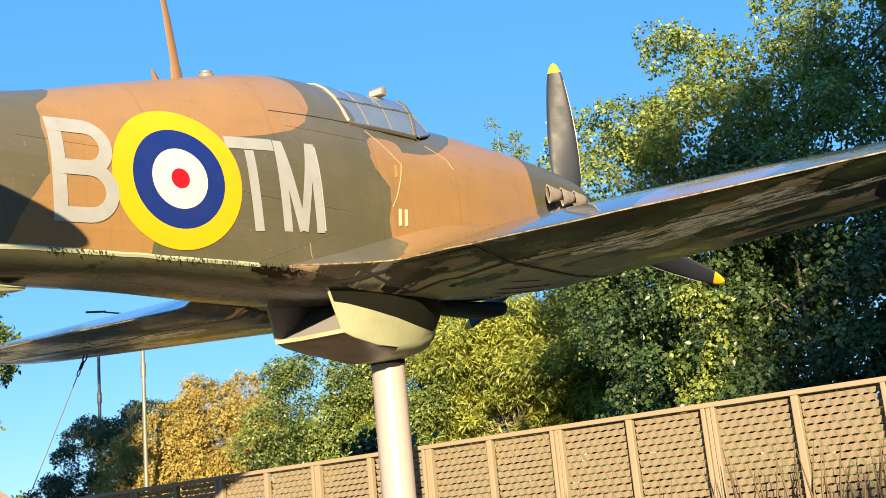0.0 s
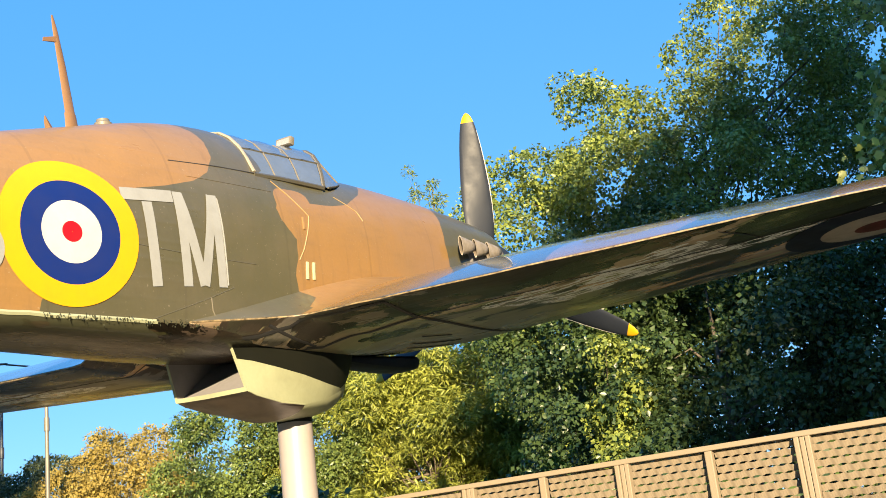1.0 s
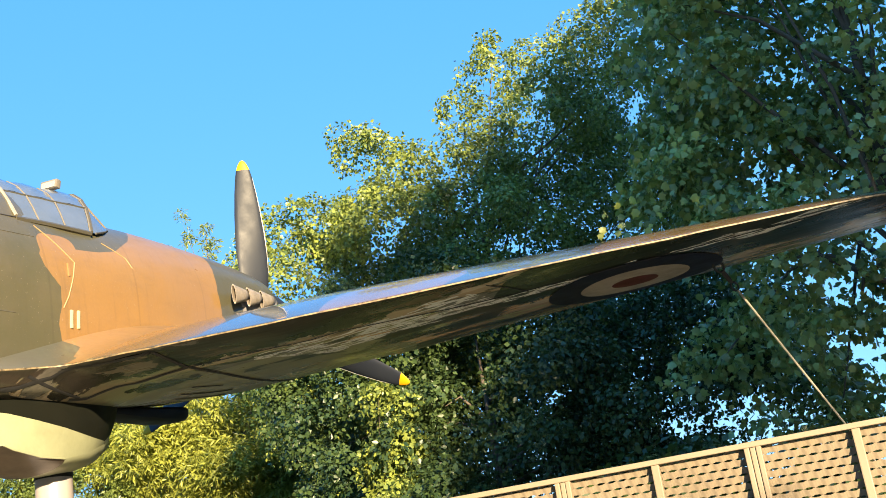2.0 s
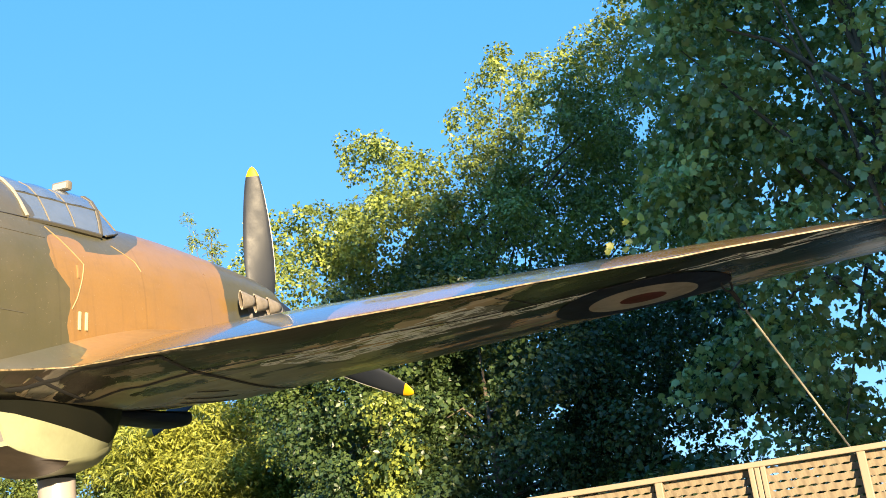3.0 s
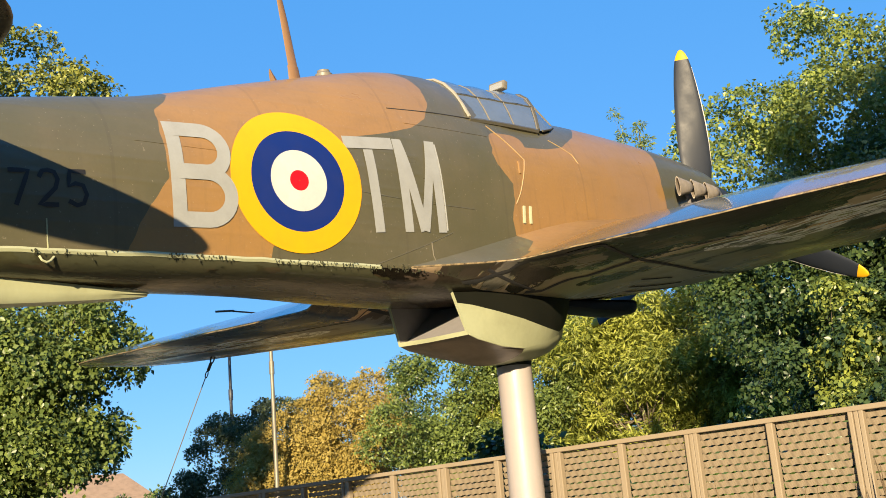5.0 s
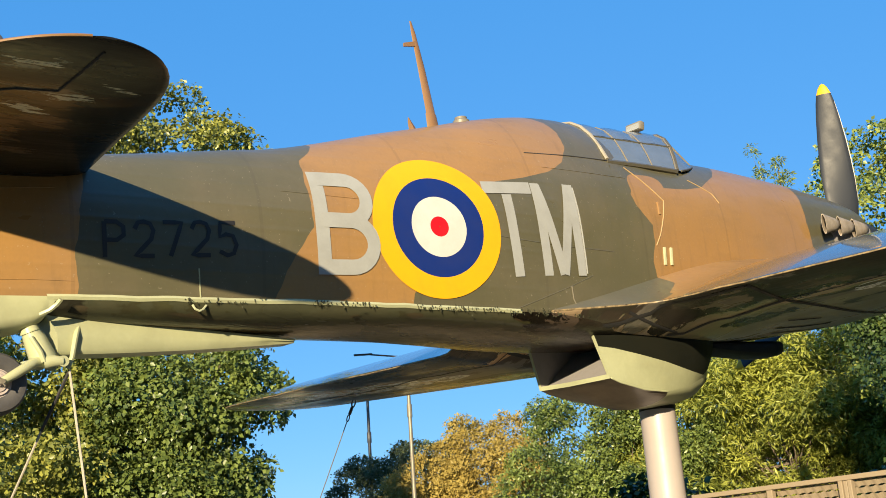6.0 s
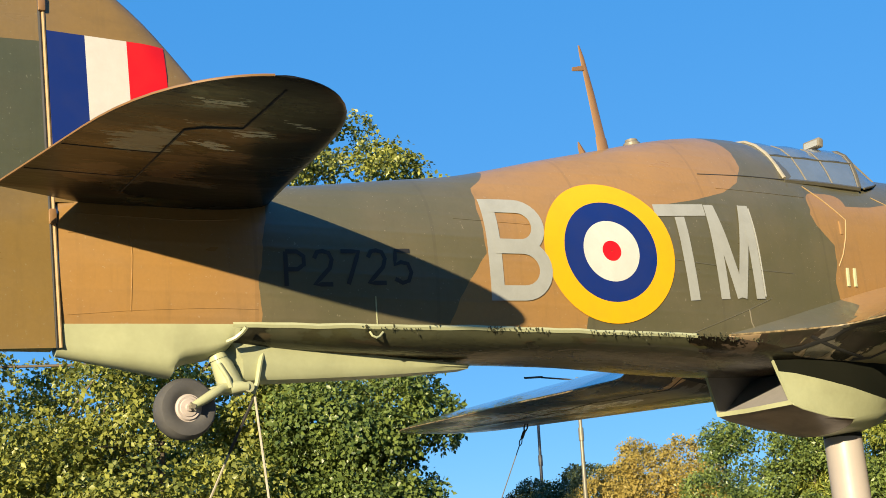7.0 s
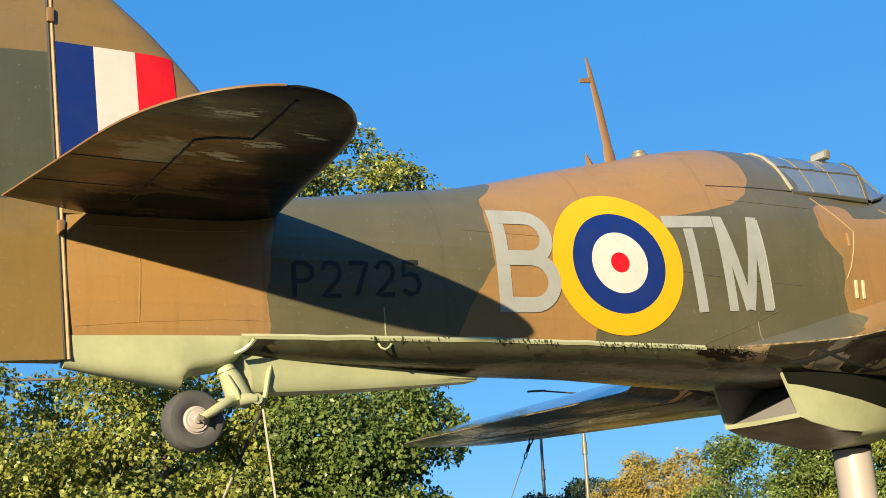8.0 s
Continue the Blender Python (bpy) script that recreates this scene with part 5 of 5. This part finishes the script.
def leaves_mesh(name, centres, ahead, up, size, kind, material, rng):
    """One mesh of many leaves, each with its own tip direction and face direction."""
    tv, tf = LEAF[kind]
    tv, tf = np.array(tv), np.array(tf)
    n = len(centres)
    ahead = unit(ahead)
    up = unit(up - ahead * (up * ahead).sum(1, keepdims=True))
    across = np.cross(up, ahead)
    s = size * (0.6 + 0.7 * rng.random((n, 1, 1)))
    co = centres[:, None] + s * (tv[None, :, :1] * ahead[:, None] + tv[None, :, 1:2] * across[:, None] + tv[None, :, 2:] * up[:, None])
    faces = (tf[None] + (np.arange(n) * len(tv))[:, None, None]).reshape(-1, 3)
    me = bpy.data.meshes.new(name)
    me.vertices.add(n * len(tv))
    me.vertices.foreach_set("co", co.astype(np.float32).ravel())
    me.loops.add(faces.size)
    me.loops.foreach_set("vertex_index", faces.astype(np.int32).ravel())
    me.polygons.add(len(faces))
    me.polygons.foreach_set("loop_start", np.arange(0, faces.size, 3, dtype=np.int32))
    me.materials.append(material)
    me.update(calc_edges=True)
    return new(name, me)


def crown_leaves(lobes, boughs, bough_r, sprays, per, spray_r, rng, flat=0.3, droop=0.3, inner=0.35, tumble=0.6):
    """Leaves in layered sprays over boughs, which fill rounded lobes (x, y, z, rx, ry, rz).
    flat: how level the sprays lie. Returns the leaves' places, tip and face directions, and the boughs."""
    L = np.array(lobes, float)
    vol = (L[:, 3] * L[:, 4] * L[:, 5]) ** 0.75
    B = L[rng.choice(len(L), boughs, p=vol / vol.sum())]
    out = unit(rng.normal(size=(boughs, 3)))
    centre = B[:, :3] + out * (inner + (1.0 - inner) * rng.random((boughs, 1)) ** 0.6) * B[:, 3:]
    radius = bough_r * (0.5 + 0.9 * rng.random((boughs, 1)))
    k = rng.choice(boughs, sprays, p=radius[:, 0] ** 2 / (radius ** 2).sum())
    d = unit(rng.normal(size=(sprays, 3)) + 0.55 * out[k] + np.array([0, 0, 0.3]))
    c = centre[k] + d * radius[k] * (0.55 + 0.55 * rng.random((sprays, 1))) * np.array([1, 1, 0.8])
    face = unit(d * (1 - flat) + np.array([0, 0, flat]) + rng.normal(size=(sprays, 3)) * 0.25)
    t1 = unit(np.cross(face, rng.normal(size=(sprays, 3))))
    t2 = np.cross(face, t1)
    rs = spray_r * (0.55 + 0.8 * rng.random((sprays, 1)))
    n = sprays * per
    i = np.repeat(np.arange(sprays), per)
    a, q = rng.random((n, 1)) * 2 * math.pi, np.sqrt(rng.random((n, 1)))
    side = t1[i] * np.cos(a) + t2[i] * np.sin(a)
    pts = c[i] + side * q * rs[i] + face[i] * rs[i] * (0.35 * (1 - q * q) + 0.16 * rng.normal(size=(n, 1)))
    ahead = side + face[i] * 0.15 + np.array([0, 0, -droop]) + rng.normal(size=(n, 3)) * 0.6
    up = face[i] + rng.normal(size=(n, 3)) * tumble + side * 0.2
    return pts, ahead, up, centre


def tree(name, label, base, lobes, boughs, bough_r, sprays, per, spray_r, size, kind, material, seed, trunk=0.2, branches=26, category="tree", flat=0.3, droop=0.3, inner=0.35, tumble=0.6):
    rng = np.random.default_rng(seed)
    top = new(name)
    top.location = base
    tagged(top, label, category)
    a = math.atan2(base.y + 5.2, base.x + 9.42)
    lobes = [(d * math.cos(a) - l * math.sin(a), d * math.sin(a) + l * math.cos(a), z, rx, ry, rz) for d, l, z, rx, ry, rz in lobes]
    pts, ahead, up, c = crown_leaves(lobes, boughs, bough_r, sprays, per, spray_r, rng, flat, droop, inner, tumble)
    keep = pts[:, 2] > 0.05
    child(leaves_mesh("crown", pts[keep], ahead[keep], up[keep], size, kind, material, rng), top, "crown of many small leaves")
    v, f = [], []

    def limb(points, radii, n=7):
        rows = tube_rows(points, radii, n)
        for i, r in enumerate(rows):
            b = len(v)
            v.extend(r)
            if i:
                for j in range(n):
                    f.append((b - n + j, b - n + (j + 1) % n, b + (j + 1) % n, b + j))

    hi = max(l[2] for l in lobes)
    lean = Vector((rng.normal() * 0.2, rng.normal() * 0.2, 0))
    spine = [Vector((0, 0, -0.1)), Vector((0, 0, hi * 0.25)) + lean * 0.4, Vector((0, 0, hi * 0.6)) + lean, Vector((0, 0, hi)) + lean * 1.4]
    limb(spine, [trunk * 1.25, trunk, trunk * 0.65, trunk * 0.2], 9)
    for k in range(branches):
        e = Vector(c[int(rng.integers(len(c)))])
        t = 0.2 + 0.6 * rng.random()
        s = spine[1].lerp(spine[3], t) if t > 0.35 else spine[0].lerp(spine[2], 0.5 + t)
        m = s.lerp(e, 0.5) + Vector((rng.normal() * 0.15, rng.normal() * 0.15, 0.25))
        limb([s, m, e], [trunk * 0.33, trunk * 0.2, trunk * 0.05], 5)
    child(mesh_object("trunk", v, f, M_BARK), top, "brown trunk and limbs")
    return top


def at_bearing(az, dist, z=0.0):
    """A place as seen from the walk's middle: degrees from the nose towards port, metres."""
    return Vector((-9.42 + dist * math.cos(radians(az)), -5.2 + dist * math.sin(radians(az)), z))


tree("plane_tree", "tall plane tree with large lobed leaves, mostly in shade", at_bearing(-3.0, 12.8), [(0.5, 0.0, 6.7, 2.0, 2.2, 2.9), (0.3, 1.0, 4.9, 1.3, 1.1, 1.5), (0.4, -1.4, 6.2, 1.8, 1.8, 1.9), (0.5, 0.6, 8.4, 1.6, 1.5, 1.6), (0.8, 1.6, 3.5, 1.0, 0.8, 1.0), (0.2, 2.2, 5.8, 0.9, 0.8, 0.8), (0.3, 1.5, 7.3, 1.0, 1.0, 1.2), (0.4, 1.7, 8.2, 0.6, 0.6, 0.5)], 160, 0.50, 2300, 15, 0.24, 0.098, "palm", M_NEAR_LEAF, 3, 0.12, 30, flat=0.5, droop=0.8, tumble=1.3)
near_tree = bpy.data.objects["plane_tree"]


def sun_painted_leaves(top, spots, seed):
    """A few leaves coloured bright yellow to stand for sunlit ones: degrees from the nose and height, on the crown's
    near side.
    """
    rng = np.random.default_rng(seed)
    c = np.array([tuple(at_bearing(az, 11.5, z) - top.location) for az, z, n in spots for k in range(n)])
    c = c + rng.normal(size=c.shape) * 0.085
    facing = np.array([-1.0, -0.3, 0.5]) + rng.normal(size=c.shape) * 0.6
    tips = np.array([0, 0, -1.0]) + rng.normal(size=c.shape) * 0.5
    for k in range(len(c)):
        child(leaves_mesh("sun_painted_leaf", c[k:k + 1], tips[k:k + 1], facing[k:k + 1], 0.092, "palm", M_SUN_PAINTED_LEAF, rng), top, "leaf coloured bright yellow as if sunlit")


sun_painted_leaves(near_tree, ((10.4, 5.12, 6), (9.3, 5.25, 4), (6.3, 5.78, 4), (5.5, 5.05, 3), (8.4, 4.9, 3)), 22)
tree("plane_tree", "broad tall plane tree with sunlit crown edge behind the fence", at_bearing(17, 18), [(0, 0, 6.3, 2.2, 2.6, 2.4), (0, 3.0, 6.6, 1.3, 0.9, 1.7), (0, 1.4, 7.6, 1.4, 0.9, 1.7), (0, 0.3, 7.4, 1.4, 1.0, 1.5), (0, 2.6, 5.0, 1.4, 1.2, 1.5), (0.2, -1.3, 8.8, 1.9, 1.3, 2.0), (0.5, -3.2, 9.2, 1.8, 1.6, 2.2), (0.3, -2.6, 6.2, 1.8, 1.7, 2.0)], 460, 0.40, 8600, 19, 0.16, 0.066, "broad", M_PLANE_LEAF, 4, 0.08, 40)
tree("plane_tree", "dark leafy tree filling the gap above the fence", at_bearing(18, 15.5), [(0, 0, 3.4, 1.5, 1.8, 1.8), (0.3, -2.0, 3.6, 1.5, 1.6, 2), (0.2, 1.5, 3.3, 1.2, 1.0, 1.5), (1.2, 2.1, 4.3, 1.1, 1.0, 1.6), (0.3, -3.4, 3.2, 1.4, 1.1, 1.5), (0.6, 0.4, 5.0, 1.5, 2.8, 1.0), (0.9, -1.0, 2.6, 1.0, 1.6, 1.4), (0.8, -2.8, 4.5, 1.2, 1.5, 1.1)], 190, 0.50, 6900, 19, 0.18, 0.072, "broad", M_DARK_LEAF, 5, 0.08, 20)
tree("feathery_tree", "bright yellow-green feathery-leaved tree behind the fence", at_bearing(33.2, 24), [(0, 0, 4.6, 1.5, 1.9, 2.2), (0, -1.7, 4.6, 1.4, 1.4, 2.2), (0, 1.6, 4.0, 1.4, 1.3, 2.0), (0, -2.3, 3.4, 1.2, 1.0, 1.8), (0, -3.1, 4.2, 1.2, 0.9, 1.9)], 230, 0.40, 5200, 24, 0.22, 0.135, "frond", M_FEATHER_LEAF, 6, 0.07, 70, flat=0.75, droop=0.5)
tree("leafy_tree", "dark green tree standing behind the feathery tree", at_bearing(32.5, 31), [(0, 0, 4.6, 1.5, 3.2, 2.4), (0, -2.6, 5.0, 1.4, 1.6, 2.6)], 80, 0.7, 2200, 16, 0.36, 0.16, "broad", M_DARK_LEAF, 18, 0.1, 8)
tree("leafy_tree", "green leafy tree beyond the fence", at_bearing(40.3, 23.5), [(0, 0.6, 4.4, 1.3, 1.1, 1.75), (0, -0.5, 4.4, 1.3, 1.1, 1.7), (0, 1.4, 3.7, 1.1, 0.7, 1.3), (0.2, -1.3, 3.8, 1.1, 0.9, 1.6), (0, 0.2, 2.7, 1.2, 1.6, 1.3)], 110, 0.40, 4000, 20, 0.17, 0.072, "kite", M_GREEN_LEAF, 7, 0.08, 20)
# added tree whose lighter leaves stand for a sunlit clump
tree("leafy_tree", "small added tree of lighter yellow-green leaves standing for a sunlit clump", at_bearing(22.8, 15.0), [(0, 0, 4.0, 0.4, 0.45, 0.55), (0, 0.3, 3.2, 0.4, 0.4, 0.5)], 14, 0.28, 420, 18, 0.15, 0.072, "broad", M_PLANE_LEAF, 15, 0.03, 8)
tree("golden_shrub", "large rounded golden-leaved shrub", at_bearing(47.3, 26), [(0, -0.35, 3.45, 1.3, 1.0, 1.9), (0, 0.3, 3.5, 1.3, 0.9, 1.9), (0, 0.9, 3.1, 1.3, 1.0, 1.8), (-0.3, -0.9, 2.6, 1.2, 0.8, 1.6), (-0.3, 1.7, 2.6, 1.0, 0.8, 1.6), (-0.4, 0.4, 2.2, 1.2, 1.2, 1.4)], 330, 0.34, 9600, 17, 0.12, 0.062, "kite", M_GOLD_LEAF, 8, 0.1, 4, category="shrub", flat=0.25, droop=-0.4, inner=0.7, tumble=0.3)
tree("dark_shrub", "rounded dark green shrub", at_bearing(51.2, 27.5), [(0, -0.4, 3.4, 1.3, 1.2, 1.8), (0, 0.7, 3.2, 1.2, 1.0, 1.65), (0, 1.5, 2.4, 1.0, 0.6, 1.4), (0, 2.1, 1.5, 0.8, 0.5, 1.1)], 170, 0.30, 4800, 17, 0.13, 0.066, "kite", M_CONIFER_LEAF, 9, 0.1, 8, category="shrub", droop=0.0, inner=0.8)
for k, (sx, sy) in enumerate(((1.2, -5.2), (1.6, -3.4), (1.1, -1.7), (1.7, 0.1), (1.3, 1.9), (1.8, 3.7))):
    under = tree("understory_shrub", "low dark green shrub close behind the fence", Vector((sx, sy, 0)), [(0, 0, 1.35, 0.6, 1.25, 1.1)], 22, 0.45, 800, 15, 0.22, 0.10, "broad", M_DARK_LEAF, 60 + k, 0.04, 8, category="shrub")
    tagged(under, group="shrubs behind the fence")
tree("low_shrub", "low green shrub far beyond the fence", at_bearing(56.2, 46), [(0, 0, 2.9, 1.2, 1.4, 1.5), (0, 1.6, 2.4, 1.2, 1.2, 1.4)], 30, 0.5, 500, 16, 0.3, 0.15, "kite", M_GREEN_LEAF, 12, 0.1, category="shrub")
tree("plane_tree", "large plane tree with sunlit yellowing leaves beyond the tail", at_bearing(71, 19), [(0, 0.4, 4.4, 2.4, 3.4, 3.0), (0.6, 2.0, 2.4, 1.8, 3.2, 2.2), (0, -2.6, 8.45, 1.6, 1.2, 2.2), (0, -1.8, 4.6, 1.6, 1.2, 2.5), (0, 4.0, 4.0, 2.2, 2.6, 2.8), (0, 6.0, 3.6, 2.0, 2.2, 2.8), (0, -3.3, 6.8, 1.4, 1.2, 1.6), (0, -3.8, 8.7, 1.2, 0.8, 1.8), (0, -4.2, 7.4, 0.9, 0.7, 1.4), (0, -4.9, 7.6, 0.9, 0.5, 1.5)], 420, 0.50, 11600, 18, 0.18, 0.082, "broad", M_TAIL_LEAF, 10, 0.09, 10)
# separate crown whose darker leaves stand for the row's shaded right edge
tree("plane_tree", "plane tree at the row's end, coloured darker for its shaded edge", at_bearing(63.0, 18.2), [(0, -0.4, 4.8, 1.3, 1.0, 1.6), (0, 0.3, 3.9, 1.2, 1.1, 1.8), (0, 0.9, 2.8, 1.0, 1.0, 1.8), (0, -0.7, 4.2, 0.9, 0.8, 0.9)], 80, 0.44, 3600, 18, 0.18, 0.080, "broad", M_GREEN_LEAF, 16, 0.1, 20)
tree("leafy_tree", "green trees standing behind the plane tree row", at_bearing(73, 25), [(0, 0, 3.6, 1.6, 4.2, 3.0), (0, 3.5, 3.6, 1.6, 3.5, 3.0), (0, -3.0, 3.2, 1.5, 1.6, 2.4)], 90, 0.8, 2400, 15, 0.4, 0.18, "broad", M_GREEN_LEAF, 17, 0.12, 12)
tree("poplar", "slim poplar top far beyond the nose", at_bearing(32.2, 40), [(0, 0.1, 15.3, 0.15, 0.15, 1.4), (0, -0.65, 14.7, 0.15, 0.2, 0.9), (0, 0.8, 14.4, 0.15, 0.15, 0.5), (0, -1.4, 13.5, 0.2, 0.2, 0.6), (0, 0, 13.2, 0.4, 1.0, 0.8)], 60, 0.14, 300, 9, 0.16, 0.17, "blade", M_POPLAR_LEAF, 11, 0.06, 12)

# unseen trees added behind the viewer to cast shade and block sky fill
tree("plane_tree", "unseen tall tree behind the viewer, added to shade the right-hand trees", Vector((-21.7, -22.2, 0)), [(0, -0.9, 12.3, 2.6, 2.4, 1.9), (0, 3.2, 10.6, 3, 3, 3.1), (0, 1.8, 13.6, 3, 2.8, 1.6), (0, 2.9, 14.9, 2.0, 1.8, 1.3), (0, 2.6, 7.4, 2.6, 2.2, 1.9), (0, -0.6, 9.1, 2.2, 2.0, 1.2)], 180, 0.9, 1150, 18, 0.7, 0.40, "kite", M_DARK_LEAF, 13, 0.3, 18)
tree("dapple_tree", "unseen leafy tree behind the viewer, added to dapple the fence", Vector((-22.4, -16.8, 0)), [(0, 0, 5.3, 1.2, 1.5, 1.5), (0, 1.3, 4.6, 0.9, 0.9, 1.0)], 14, 0.5, 34, 18, 0.45, 0.28, "kite", M_DARK_LEAF, 14, 0.10, 10)
# unseen belt, added to dim the sky's fill and darken reflections
for k, (az, dist, h) in enumerate(((128, 30, 11), (150, 29, 11), (172, 30, 10), (193, 32, 8.0), (213, 36, 6.5), (262, 24, 15), (285, 22, 15), (308, 22, 15), (332, 26, 14))):
    belt = tree("screen_tree", "unseen leafy tree added to block sky fill", at_bearing(az, dist), [(0, 0, h * 0.58, 3.5, 5.2, h * 0.4), (0, 3.5, h * 0.4, 3, 3.5, h * 0.34), (0, -3.5, h * 0.4, 3, 3.5, h * 0.34)], 60, 1.3, 420, 18, 0.85, 0.62, "kite", M_DARK_LEAF, 40 + k, 0.25, 10)
    tagged(belt, group="trees round the place")


# ---------------------------------------------------------------- street lamps
def lamp_post(base, height, arm_az, twin, reach, thick, label, paint):
    o = new("street_lamp")
    o.location = base
    tagged(o, label, "street lamp", "street lamps")
    d = Vector((math.cos(radians(arm_az)), math.sin(radians(arm_az)), 0))
    child(tube("post", [Vector((0, 0, 0)), Vector((0, 0, height * 0.5)), Vector((0, 0, height))], [thick, thick * 0.9, thick * 0.7], paint, None, "", 12), o)
    child(tube("post_ring", [Vector((0, 0, height * 0.80)), Vector((0, 0, height * 0.84))], thick * 1.1, paint, None, "", 12), o)
    for s in (1, -1) if twin else (1,):
        child(tube("arm", [Vector((0, 0, height - 0.05)), d * 0.35 * reach * s + Vector((0, 0, height)), d * 0.7 * reach * s + Vector((0, 0, height + 0.05))], 0.018, M_LAMPHEAD, None, "", 8), o)
        bm = bmesh.new()
        c = d * 0.85 * reach * s + Vector((0, 0, height + 0.06))
        box_bm(bm, c, (0.36 * reach, 0.11, 0.012), Matrix.Rotation(radians(arm_az), 3, "Z"), 0.005)
        part("lamp_head", bm, M_LAMPHEAD, o, "flat dark lamp head", True)
    return o


lamp_post(at_bearing(51.0, 24), 6.60, 141, False, 1.07, 0.050, "tall grey street lamp with one flat head", M_LAMP)
lamp_post(at_bearing(53.05, 34), 7.60, 141, True, 0.28, 0.060, "distant dark grey street lamp post with two short arms", M_LAMPDARK)


# ---------------------------------------------------------------- reeds before the fence
def reeds(az, dist, count, tall, seed):
    rng = np.random.default_rng(seed)
    v, f = [], []
    for k in range(count):
        bx, by = rng.normal() * 0.10, rng.normal() * 0.16
        h = tall * (0.78 + 0.22 * rng.random())
        lean = Vector((rng.normal() * 0.05, rng.normal() * 0.12, 0))
        pts = [Vector((bx, by, 0)), Vector((bx, by, h * 0.5)) + lean * 0.4, Vector((bx, by, h * 0.86)) + lean * 0.9, Vector((bx, by, h)) + lean * 1.2]
        rows = tube_rows(pts, [0.004, 0.0035, 0.007, 0.0015], 5)
        for i, r in enumerate(rows):
            b = len(v)
            v.extend(r)
            if i:
                for j in range(5):
                    f.append((b - 5 + j, b - 5 + (j + 1) % 5, b + (j + 1) % 5, b + j))
    ob = mesh_object("reed_clump", v, f, M_REED)
    ob.location = at_bearing(az, dist)
    return tagged(ob, "clump of dry brown reed stems before the fence", "reeds", kind="stuff")


reeds(32.2, 8.0, 12, 1.98, 31)
reeds(30.6, 7.9, 14, 2.00, 32)
reeds(27.0, 7.6, 14, 1.93, 37)
reeds(21.2, 7.5, 16, 2.02, 33)
reeds(19.0, 7.3, 16, 2.00, 34)
reeds(17.0, 7.2, 18, 1.96, 35)
reeds(14.0, 7.2, 14, 1.96, 36)


# ---------------------------------------------------------------- house far off
def house():
    h = new("house")
    h.location = at_bearing(60.3, 60)
    h.rotation_euler = (0, 0, radians(-25))
    tagged(h, "far low house with a tan tiled roof", "house")
    bm = bmesh.new()
    box_bm(bm, (0, 0, 2.1), (7.6, 5.6, 4.2))
    part("wall", bm, M_WALL, h, "pale plastered wall")
    bm = bmesh.new()
    vs = [bm.verts.new(p) for p in ((-4.2, -3.2, 4.1), (4.2, -3.2, 4.1), (4.2, 3.2, 4.1), (-4.2, 3.2, 4.1), (-2.2, 0, 6.1), (2.2, 0, 6.1))]
    for f in ((0, 1, 5, 4), (2, 3, 4, 5), (1, 2, 5), (3, 0, 4), (3, 2, 1, 0)):
        bm.faces.new([vs[i] for i in f])
    part("roof", bm, M_ROOF, h, "tan tiled hipped roof")


M_WALL = plain("plastered_wall", (0.6, 0.56, 0.48), 0.8)
M_ROOF = plain("roof_tiles", (0.36, 0.24, 0.15), 0.8, spread=0.5, scale=3)
house()
